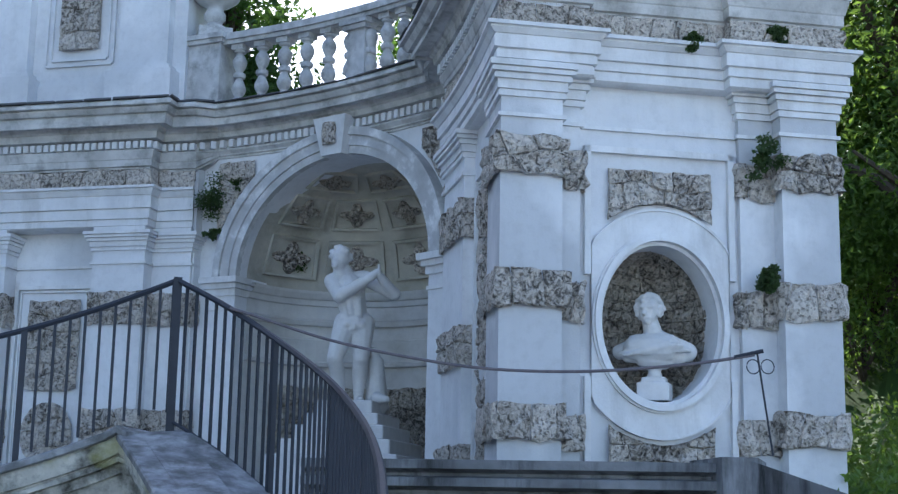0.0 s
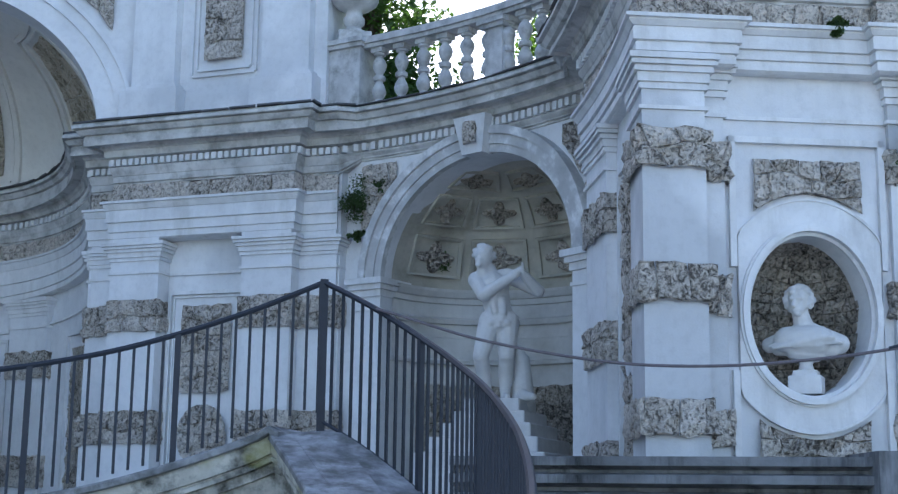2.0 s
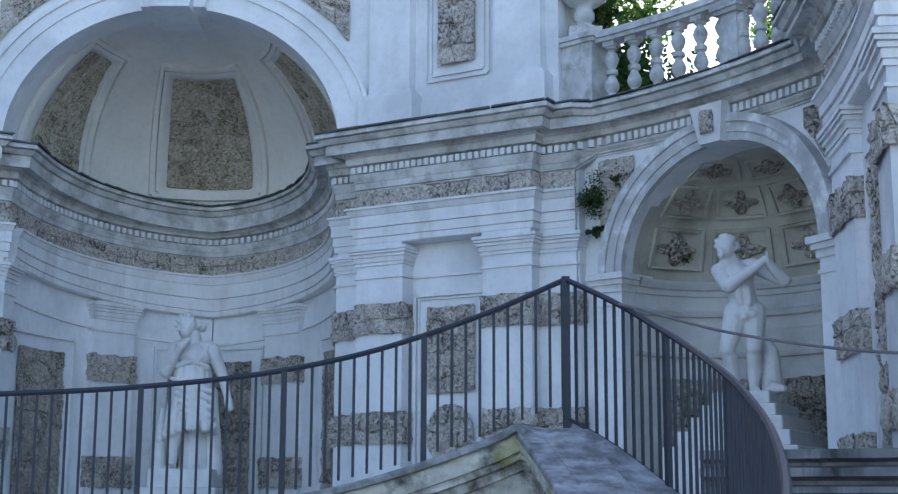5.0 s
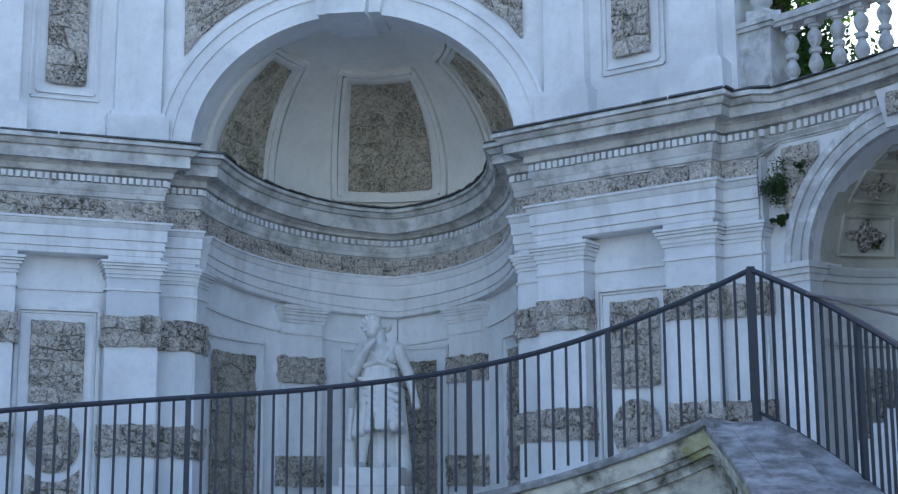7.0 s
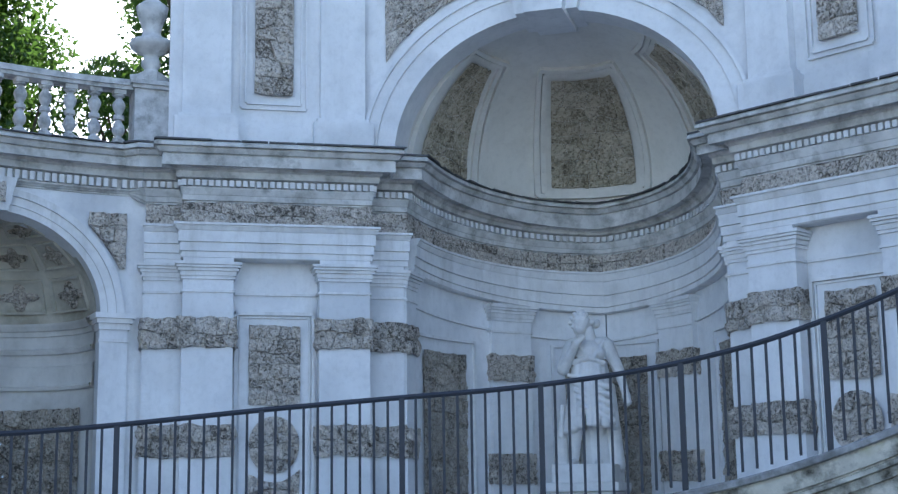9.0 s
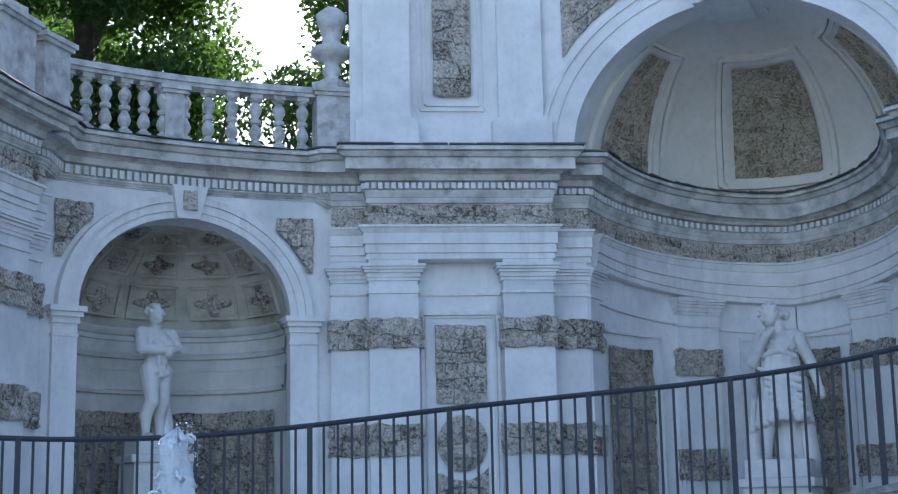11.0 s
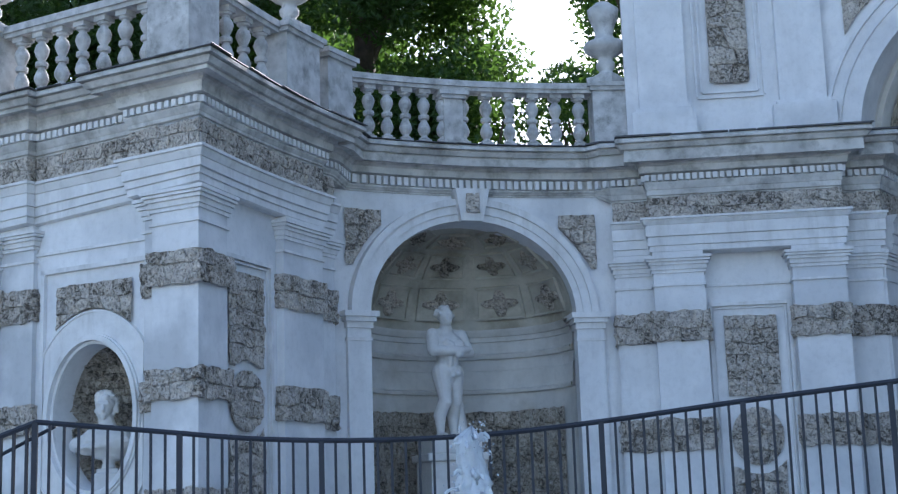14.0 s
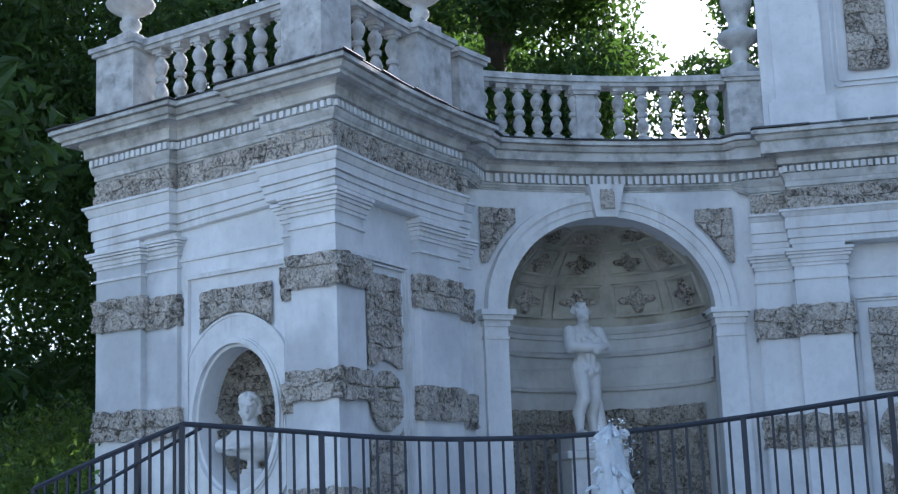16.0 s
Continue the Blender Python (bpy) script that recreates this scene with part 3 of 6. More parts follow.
for W in (WL, WR):
    left = W is WL
    C, S, F, N, A = W["C"], W["S"], W["F"], W["N"], W["A"]
    lv = C.lv(0)
    # body of the bay
    bm = bmesh.new()
    C.slab(bm, 0.5, 3.4, -0.9, WALL_BACK, FLOOR, lv[0])
    C.slab(bm, -0.1, 0.5, -0.95, -0.5, FLOOR, lv[0])
    C.add("wall_body", bm, WHITE)
    pilaster(C, -0.06, 0.46, -0.52, -0.36)
    pilaster(C, 0.46, 1.13, WALL_BACK - 0.02, 0.0)
    pilaster(C, 2.25, 2.9, WALL_BACK - 0.02, 0.0)
    pilaster(C, 2.9, 3.38, -0.6, -0.2)
    # stone panel, oval and lower panel in their frame
    zt, zb = (2.33, 1.27) if left else (2.42, 1.36)
    zt, zb = G + zt, G + zb
    mid, hw = 1.69, 0.335
    ov = G + (0.77 if left else 0.86)

    def frame_run(wall, name, loop, w, d, o, mat=MOULD):
        bm = bmesh.new()
        n = len(loop)
        for i in range(n - 1):
            (sa, za), (sb, zb_) = loop[i], loop[i + 1]
            dx, dz = sb - sa, zb_ - za
            L = math.hypot(dx, dz) or 1
            nx, nz = -dz / L * w / 2, dx / L * w / 2
            ex, ez = dx / L * w / 2, dz / L * w / 2
            lo = [wall.point(sa - ex + nx, o, za - ez + nz), wall.point(sb + ex + nx, o, zb_ + ez + nz), wall.point(sb + ex - nx, o, zb_ + ez - nz), wall.point(sa - ex - nx, o, za - ez - nz)]
            hi = [wall.point(sa - ex + nx, o + d, za - ez + nz), wall.point(sb + ex + nx, o + d, zb_ + ez + nz), wall.point(sb + ex - nx, o + d, zb_ + ez - nz), wall.point(sa - ex - nx, o + d, za - ez - nz)]
            prism(bm, lo, hi)
        return wall.add(name, bm, mat)

    def bay(wall, mid, hw, zt, zb, ov, rv, o):
        frame_run(wall, "panel_frame", [(mid - hw - 0.17, FLOOR), (mid - hw - 0.17, zt + 0.15), (mid + hw + 0.17, zt + 0.15), (mid + hw + 0.17, FLOOR)], 0.045, 0.05, o)
        frame_run(wall, "panel_frame", [(mid - hw - 0.12, FLOOR), (mid - hw - 0.12, zt + 0.1), (mid + hw + 0.12, zt + 0.1), (mid + hw + 0.12, FLOOR)], 0.02, 0.03, o)
        rr = hw * 0.98
        gap = 0.11

        def hollow(s, z0, z1):
            k = (s - mid) / (rr + gap)
            return (max(z0, ov + math.sqrt(max(0.0, 1 - k * k)) * (rv + gap)) if abs(k) < 1 else z0), z1

        def hollow_low(s, z0, z1):
            k = (s - mid) / (rr + gap)
            return z0, (min(z1, ov - math.sqrt(max(0.0, 1 - k * k)) * (rv + gap)) if abs(k) < 1 else z1)
        rough_panel(wall, "stone_panel", mid - hw, mid + hw, o, zb, zt, TUFA, cut=hollow)

        def disc(a, b):
            x, y = 2 * a - 1, 2 * b - 1
            k = 1 / max(1.0, math.hypot(x, y))
            return wall.point(mid + rr * x * k, o + 0.045, ov + rv * y * k), (*wall.line.normal(mid), 0)
        masonry(wall.add, "stone_oval", disc, 2 * rr, 2 * rv, TUFA, "", 0.18, 0.17)
        rough_panel(wall, "stone_panel", mid - hw, mid + hw, o, max(FLOOR + 0.1, ov - 1.2), ov - rv * 0.55, TUFA, cut=hollow_low)
    bay(C, mid, hw, zt, zb, ov, 0.37, WALL_BACK)
    # recessed strip under the architrave
    bm = bmesh.new()
    C.slab(bm, 1.13, 2.25, WALL_BACK, WALL_BACK + 0.03, lv[10] - 0.03, lv[10])
    C.add("string_moulding", bm, MOULD)

    # niche of the centre: curved wall with slim pilasters and stone fields
    bm = bmesh.new()
    N.slab(bm, 0.0, N.line.length + 0.0, -0.6, -0.1, FLOOR, lambda s: N.lv(s)[4] + 0.1, 0.2)
    N.add("wall_body", bm, WHITE)
    ln = N.line.length
    pilaster(N, *((1.15, 1.85) if left else (0.87, 1.62)), -0.12, -0.02, bands=2)
    pilaster(N, ln - 0.35, ln + 0.02, -0.12, 0.0, bands=2)
    v = N.lv(1.0)
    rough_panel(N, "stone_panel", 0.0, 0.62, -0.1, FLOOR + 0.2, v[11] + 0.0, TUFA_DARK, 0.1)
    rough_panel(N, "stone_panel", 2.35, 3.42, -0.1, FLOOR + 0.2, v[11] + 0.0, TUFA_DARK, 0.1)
    frame_run(N, "panel_frame", [(0.0, v[11] + 0.2), (0.4, v[11] + 0.2), (0.8, v[11] + 0.2), (0.8, FLOOR)], 0.04, 0.04, -0.1)
    frame_run(N, "panel_frame", [(2.15, FLOOR), (2.15, v[11] + 0.2), (2.5, v[11] + 0.2), (2.9, v[11] + 0.2), (3.3, v[11] + 0.2), (3.5, v[11] + 0.2)], 0.04, 0.04, -0.1)
    bm = bmesh.new()
    N.slab(bm, 0, ln, -0.12, -0.06, lambda s: N.lv(s)[10] - 0.03, lambda s: N.lv(s)[10], 0.2)
    N.add("string_moulding", bm, MOULD)

    # side of the wing
    bm = bmesh.new()
    S.slab(bm, 0.75, S.line.length - 0.5, -0.9, -0.1, FLOOR, G + 4.6)
    S.add("wall_body", bm, WHITE)
    back = -0.12
    pilaster(S, 0.3, 0.82, -0.6, -0.2)
    pilaster(S, 0.82, 1.67, back, 0.0)
    if left:
        bay(S, 2.38, 0.37, G + 2.58, G + 1.55, G + 1.19, 0.33, back + 0.02)
    else:
        bay(S, 2.4, 0.3, G + 2.75, G + 1.9, G + 1.5, 0.3, back + 0.02)
    # front of the wing
    f = 1.0 if left else 0.77
    if left:
        oc, ow, oh, omid = 1.54, 0.58, 0.775, G + 1.06
        pier, q1, q2, out0, out1 = 0.62, 0.78, 2.42, 2.92, 3.68
    else:
        oc, ow, oh, omid = 1.34, 0.475, 0.615, G + 1.52
        pier, q1, q2, out0, out1 = 0.49, 0.66, 2.0, 2.29, 2.77
    back = -0.15 if left else -0.22
    bm = bmesh.new()
    F.slab(bm, 0.3, oc - ow, -0.9, back, FLOOR, G + 4.6)
    F.slab(bm, oc + ow, out1 - 0.02, -0.9, back, FLOOR, G + 4.6)
    F.add("wall_body", bm, WHITE)
    for nm, lo in (("wall_body", True), ("wall_body", False)):
        bm = bmesh.new()
        steps = [oc + ow * math.cos(math.pi * i / 32) for i in range(33)][::-1]
        rows = []
        for s in steps:
            k = math.sqrt(max(0.0, 1 - ((s - oc) / ow) ** 2)) * oh
            za, zb_ = (FLOOR, omid - k) if lo else (omid + k, G + 4.6)
            rows.append([bm.verts.new(F.point(s, o, z)) for o, z in ((-0.25 + back, za), (back, za), (back, zb_), (-0.25 + back, zb_))])
        for a, b in zip(rows, rows[1:]):
            for i in range(4):
                bm.faces.new((a[i], b[i], b[(i + 1) % 4], a[(i + 1) % 4]))
        F.add(nm, bm, WHITE)
    # hollow of the oval, lined with rubble
    def hollow(a, b):
        x, y = 2 * a - 1, 2 * b - 1
        k = 1 / max(1.0, math.hypot(x, y))
        x, y = x * k, y * k
        o = back - 0.22 - (0.5 if left else 0.42) * math.sqrt(max(0.0, 1 - x * x - y * y))
        n = F.line.normal(oc)
        c = Vector(F.point(oc, back, omid))
        p = Vector(F.point(oc + ow * 1.02 * x, o, omid + oh * 1.02 * y))
        return p, (Vector((n.x, n.y, 0)) * 0.6 + (c - p).normalized() * 0.6).normalized()
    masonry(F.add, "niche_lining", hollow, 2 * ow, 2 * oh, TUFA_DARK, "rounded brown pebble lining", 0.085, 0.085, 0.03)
    # oval surround, cut off by the frame on both sides
    sw = (ow + 0.17) if left else (ow + 0.12)
    for rin, rout, d0, d1 in ((0.0, 0.035, 0.0, 0.03), (0.035, 0.09, 0.0, 0.09), (0.09, 0.11, 0.0, 0.06), (0.11, 0.34, 0.0, 0.035), (0.34, 0.365, 0.0, 0.05)):
        rin, rout = rin * (1.0 if left else 0.8), rout * (1.0 if left else 0.8)
        bm = bmesh.new()
        rows = []
        for i in range(64):
            ang = 2 * math.pi * i / 64
            c, s_ = math.cos(ang), math.sin(ang)
            rows.append([bm.verts.new(F.point(oc + min(max((ow + r) * c, 0.03 - sw), sw - 0.03), back + d, omid + (oh + r) * s_)) for r, d in ((rin, d0), (rin, d1), (rout, d1), (rout, d0))])
        for i in range(64):
            a, b = rows[i], rows[(i + 1) % 64]
            for j in range(4):
                bm.faces.new((a[j], b[j], b[(j + 1) % 4], a[(j + 1) % 4]))
        F.add("oval_moulding", bm, MOULD, smooth=False)
    topz = G + 2.68 if left else G + 2.88
    frame_run(F, "panel_frame", [(oc - sw, omid + 0.62 * oh), (oc - sw, topz), (oc + sw, topz), (oc + sw, omid + 0.62 * oh)], 0.05, 0.05, back)
    frame_run(F, "panel_frame", [(oc - sw, FLOOR), (oc - sw, omid - 0.75 * oh)], 0.05, 0.05, back)
    frame_run(F, "panel_frame", [(oc + sw, FLOOR), (oc + sw, omid - 0.75 * oh)], 0.05, 0.05, back)
    ro, rz = (ow + 0.36, oh + 0.38) if left else (ow + 0.32, oh + 0.33)

    def above(s, z0, z1):
        k = (s - oc) / ro
        return (omid + math.sqrt(max(0.0, 1 - k * k)) * rz if abs(k) < 1 else z0), z1

    def below(s, z0, z1):
        k = (s - oc) / ro
        return z0, (omid - math.sqrt(max(0.0, 1 - k * k)) * rz if abs(k) < 1 else z1)
    pw = 0.54 if left else 0.43
    rough_panel(F, "stone_panel", oc - pw, oc + pw, back, omid, topz - (0.18 if left else 0.15), TUFA, 0.075, cut=above)
    rough_panel(F, "stone_panel", oc - pw, oc + pw, back, omid - rz - (0.75 if left else 0.45), omid, TUFA, 0.075, cut=below)
    bm = bmesh.new()
    zz = F.lv(oc)[10]
    F.slab(bm, q1, q2, back, back + 0.03, zz - 0.03, zz)
    F.add("string_moulding", bm, MOULD)
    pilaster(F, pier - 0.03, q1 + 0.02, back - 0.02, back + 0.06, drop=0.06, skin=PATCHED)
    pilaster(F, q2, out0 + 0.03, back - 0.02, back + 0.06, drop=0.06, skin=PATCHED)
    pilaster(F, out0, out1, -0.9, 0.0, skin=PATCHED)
    # the corner pier is one block that shows on the side and on the front
    corner_pier(W, pier)


# ---- bays with arched niches ----
def arch_bay(W, crown, impost):
    A = W["A"]
    mid, half = 1.87, 1.40
    zs, top = G + impost, G + crown

    def soffit(s):
        k = (s - mid) / half
        return zs + (top - zs) * math.sqrt(max(0.0, 1 - k * k))
    bm = bmesh.new()
    A.slab(bm, -0.1, mid - half, -0.45, -0.02, FLOOR, G + 4.6)
    A.slab(bm, mid + half, A.line.length + 0.1, -0.45, -0.02, FLOOR, G + 4.6)
    A.add("wall_body", bm, WHITE)
    bm = bmesh.new()
    rows = []
    for i in range(41):
        s = mid - half * math.cos(math.pi * i / 40)
        z = soffit(s)
        rows.append([bm.verts.new(A.point(s, o, q)) for o, q in ((-0.45, z), (-0.02, z), (-0.02, G + 4.6), (-0.45, G + 4.6))])
    for a, b in zip(rows, rows[1:]):
        for i in range(4):
            bm.faces.new((a[i], b[i], b[(i + 1) % 4], a[(i + 1) % 4]))
    A.add("arch_wall", bm, WHITE)
    for r0, r1, d in ((0.0, 0.09, 0.06), (0.09, 0.2, 0.085), (0.2, 0.29, 0.12)):
        bm = bmesh.new()
        rows = []
        for i in range(49):
            c, q = math.cos(math.pi * i / 48), math.sin(math.pi * i / 48)
            rows.append([bm.verts.new(A.point(mid - (half + r) * c, o, zs + (top - zs + r) * q)) for r, o in ((r0, -0.03), (r0, d), (r1, d), (r1, -0.03))])
        for a, b in zip(rows, rows[1:]):
            for i in range(4):
                bm.faces.new((a[i], b[i], b[(i + 1) % 4], a[(i + 1) % 4]))
        A.add("archivolt", bm, MOULD if W is WL else BLOTCHED)
    bm = bmesh.new()
    for s0, s1, s2, s3, o in ((mid - 0.15, mid + 0.15, mid - 0.24, mid + 0.24, 0.17),):
        prism(bm, [A.point(s0, -0.02, top - 0.02), A.point(s1, -0.02, top - 0.02), A.point(s1, o, top - 0.02), A.point(s0, o, top - 0.02)],
              [A.point(s2, -0.02, top + 0.4), A.point(s3, -0.02, top + 0.4), A.point(s3, o + 0.05, top + 0.4), A.point(s2, o + 0.05, top + 0.4)])
    A.add("keystone", bm, MOULD)
    rough_panel(A, "keystone_inset", mid - 0.1, mid + 0.1, 0.18, top + 0.08, top + 0.34, TUFA)
    for s0, s1 in ((mid - half - 0.36, mid - half), (mid + half, mid + half + 0.32)):
        bm = bmesh.new()
        A.slab(bm, s0, s1, -0.03, 0.05, FLOOR, zs)
        A.add("impost_pilaster", bm, WHITE)
        bm = bmesh.new()
        A.slab(bm, s0 - 0.08, s1 + 0.08, -0.45, 0.16, zs - 0.06, zs + 0.01)
        A.slab(bm, s0 - 0.05, s1 + 0.05, -0.45, 0.12, zs - 0.12, zs - 0.06)
        A.slab(bm, s0 - 0.02, s1 + 0.02, -0.45, 0.08, zs - 0.2, zs - 0.12)
        A.slab(bm, s0 - 0.015, s1 + 0.015, -0.03, 0.07, zs - 0.36, zs - 0.32)
        A.add("impost_block", bm, MOULD)
    # spandrel stones
    for e in (-1, 1):
        a, b = sorted((mid + e * 1.22, mid + e * 1.72))

        def cut(s, z0, z1):
            k = (s - mid) / (half + 0.36)
            return max(z0, zs + (top - zs + 0.36) * math.sqrt(max(0.0, 1 - k * k))) + 0.0, z1
        rough_panel(A, "stone_spandrel", a, b, -0.02, zs + 0.6, G + crown + 0.1, TUFA, cut=cut)
    # the hollow
    c0, n = A.line.at(mid), A.line.normal(mid)
    t = Vector((-n.y, n.x)) * (-1 if W is WL else 1)
    depth = 1.55

    def inside(ang, h, sink=0.0):
        """ang from 0 to pi round the niche at height h, or up the half dome for h over the springing."""
        x, y = -math.cos(ang), math.sin(ang)
        q = c0 + t * x * (half + 0.03 + sink) - n * (0.24 + y * (depth - 0.24 + sink))
        return Vector((q.x, q.y, h))

    def vault(ang, el, sink=0.0):
        x, y, z = -math.cos(ang) * math.cos(el), math.sin(ang) * math.cos(el), math.sin(el)
        q = c0 + t * x * (half + 0.03 + sink) - n * (0.24 + y * (depth - 0.24 + sink))
        return Vector((q.x, q.y, zs - 0.02 + z * (top - zs + 0.05 + sink)))
    bm = bmesh.new()
    hs = [(FLOOR, 0), (zs - 1.16, 0), (zs - 0.92, 0), (zs - 0.91, -0.06), (zs - 0.87, -0.07), (zs - 0.85, -0.03), (zs - 0.6, -0.03), (zs - 0.59, 0.0), (zs - 0.44, 0), (zs - 0.43, -0.05), (zs - 0.38, -0.07), (zs - 0.35, -0.02), (zs - 0.2, -0.02), (zs - 0.19, -0.05), (zs - 0.13, -0.06), (zs - 0.12, -0.09), (zs - 0.06, -0.13), (zs - 0.03, -0.14), (zs - 0.02, 0)]
    g = [[bm.verts.new(inside(-0.16 + (math.pi + 0.32) * i / 36, h, k)) for i in range(37)] for h, k in hs]
    for a, b in zip(g, g[1:]):
        for i in range(36):
            bm.faces.new((a[i], a[i + 1], b[i + 1], b[i]))
    A.add("niche_wall", bm, NICHE)
    bm = bmesh.new()
    g = [[bm.verts.new(vault(-0.16 + (math.pi + 0.32) * i / 36, math.pi / 2 * j / 14)) for i in range(37)] for j in range(14)]
    apex = bm.verts.new(vault(0, math.pi / 2))
    for a, b in zip(g, g[1:]):
        for i in range(36):
            bm.faces.new((a[i], a[i + 1], b[i + 1], b[i]))
    for i in range(36):
        bm.faces.new((g[-1][i], g[-1][i + 1], apex))
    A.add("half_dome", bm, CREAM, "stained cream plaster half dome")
    # coffers with rosettes of stone
    for row, (e0, e1, cnt) in enumerate(((6, 27, 5), (33, 51, 5), (56, 70, 3))):
        for i in range(cnt):
            am = math.pi * (i + 0.5) / cnt
            da = math.pi / cnt * 0.43
            bm = bmesh.new()
            outer = [(-1, -1), (1, -1), (1, 1), (-1, 1)]
            em, de = radians((e0 + e1) / 2), radians((e1 - e0) / 2)
            for j in range(4):
                (x0, y0), (x1, y1) = outer[j], outer[(j + 1) % 4]
                q = [vault(am + x * da * k, em + y * de * k, -d) for d in (-0.01, 0.03) for x, y, k in ((x0, y0, 1.0), (x1, y1, 1.0), (x1, y1, 0.87), (x0, y0, 0.87))]
                prism(bm, q[:4], q[4:])
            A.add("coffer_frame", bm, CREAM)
            bm = bmesh.new()

            def rosette(a, b, am=am, da=da, em=em, de=de):
                ph, r = 2 * math.pi * a, (0.05 + 0.95 * b)
                r2 = r * (0.75 + 0.25 * math.cos(4 * ph))
                p = vault(am + da * 0.8 * r2 * math.cos(ph), em + de * 0.85 * r2 * math.sin(ph), -0.05)
                v = (Vector((c0.x, c0.y, zs)) - p).normalized()
                return p, v
            rough_sheet(bm, rosette, 30, 6, 0.07, 0.05, 1, True)
            A.add("rosette", bm, TUFA_DARK if row else TUFA)
    # rubble dado
    def dado(a, b):
        p = inside(math.pi * (0.05 + 0.9 * a), FLOOR + 0.1 + (zs - 1.16 - FLOOR - 0.1) * b, -0.04)
        v = Vector((c0.x - p.x, c0.y - p.y, 0)).normalized()
        return p, v
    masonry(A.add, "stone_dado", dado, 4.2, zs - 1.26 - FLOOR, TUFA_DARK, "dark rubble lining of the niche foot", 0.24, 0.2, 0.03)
    return c0, n, t


AL = arch_bay(WL, 3.69, 2.45)
AR = arch_bay(WR, 3.92, 2.64)
# ---- upper storey and half dome of the central niche ----
LIP = G + 4.63
UP = G + 7.4


def on_dome(name, bm, mat, label=""):
    return world_part(name, bm, mat, dome_wall, label)


dome_wall = thing("wall_upper", "white plaster upper storey with a wide arch over the niche", "wall", kind="structure", at=(0, 18.0, LIP))
bm = bmesh.new()
half, spring, crown = 2.17, LIP + 0.02, G + 6.44


rows = []
for i in range(49):
    x = -half * math.cos(math.pi * i / 48)
    z = spring + (crown - spring) * math.sqrt(max(0.0, 1 - (x / half) ** 2))
    rows.append([bm.verts.new((x, y, q)) for y, q in ((18.15, z), (17.7, z), (17.7, UP), (18.15, UP))])
for a, b in zip(rows, rows[1:]):
    for i in range(4):
        bm.faces.new((a[i], b[i], b[(i + 1) % 4], a[(i + 1) % 4]))
world_part("arch_wall", bm, WHITE, dome_wall)
for e in (-1, 1):
    bm = bmesh.new()
    x0, x1 = sorted((e * half, e * 2.8))
    box(bm, x0, x1, 17.7, 18.15, spring - 0.04, UP)
    world_part("wall_body", bm, WHITE, dome_wall)
for r0, r1, d in ((0.0, 0.26, 0.05), (0.26, 0.31, 0.08), (0.31, 0.42, 0.06), (0.42, 0.47, 0.1)):
    bm = bmesh.new()
    rows = []
    for i in range(65):
        c, q = math.cos(math.pi * i / 64), math.sin(math.pi * i / 64)
        rows.append([bm.verts.new((-(half + r) * c, y, spring + (crown - spring + r) * q)) for r, y in ((r0, 17.72), (r0, 17.7 - d), (r1, 17.7 - d), (r1, 17.72))])
    for a, b in zip(rows, rows[1:]):
        for i in range(4):
            bm.faces.new((a[i], b[i], b[(i + 1) % 4], a[(i + 1) % 4]))
    world_part("archivolt", bm, WHITE, dome_wall)
bm = bmesh.new()
prism(bm, [(-0.26, 17.3, crown - 0.1), (0.26, 17.3, crown - 0.1), (0.26, 18.3, crown - 0.1), (-0.26, 18.3, crown - 0.1)], [(-0.36, 17.25, crown + 0.7), (0.36, 17.25, crown + 0.7), (0.36, 18.3, crown + 0.7), (-0.36, 18.3, crown + 0.7)])
prism(bm, [(-0.42, 17.5, crown - 0.04), (0.42, 17.5, crown - 0.04), (0.42, 18.3, crown - 0.04), (-0.42, 18.3, crown - 0.04)], [(-0.55, 17.5, crown + 0.7), (0.55, 17.5, crown + 0.7), (0.55, 18.3, crown + 0.7), (-0.55, 18.3, crown + 0.7)])
world_part("keystone", bm, WHITE, dome_wall)


for e in (-1, 1):
    def corner(a, b, e=e):
        x = 2.3 - 1.25 * a
        lo = spring + (crown - spring + 0.6) * math.sqrt(max(0.0, 1 - (x / (half + 0.6)) ** 2))
        return (e * x, 17.66, lo + (UP - 0.02 - lo) * b), (0, -1, 0)
    masonry(on_dome, "stone_spandrel", corner, 1.25, 1.0, TUFA)
# unseen walls and roof slab, added behind the dome to block light
bm = bmesh.new()
box(bm, -5.2, 5.2, 21.9, 22.4, FLOOR, UP)
box(bm, -5.2, -2.9, 17.6, 21.9, LIP, UP)
box(bm, 2.9, 5.2, 17.6, 21.9, LIP, UP)
box(bm, -5.2, 5.2, 17.72, 22.4, UP, UP + 0.2)
world_part("rear_wall", bm, WHITE, dome_wall)


def dome(az, el, sink=0.0):
    a, e = radians(az), radians(el)
    return Vector(((2.27 - sink) * math.sin(a) * math.cos(e), 17.95 + (3.2 - sink) * math.cos(a) * math.cos(e), G + 4.5 + (2.06 - sink) * math.sin(e)))


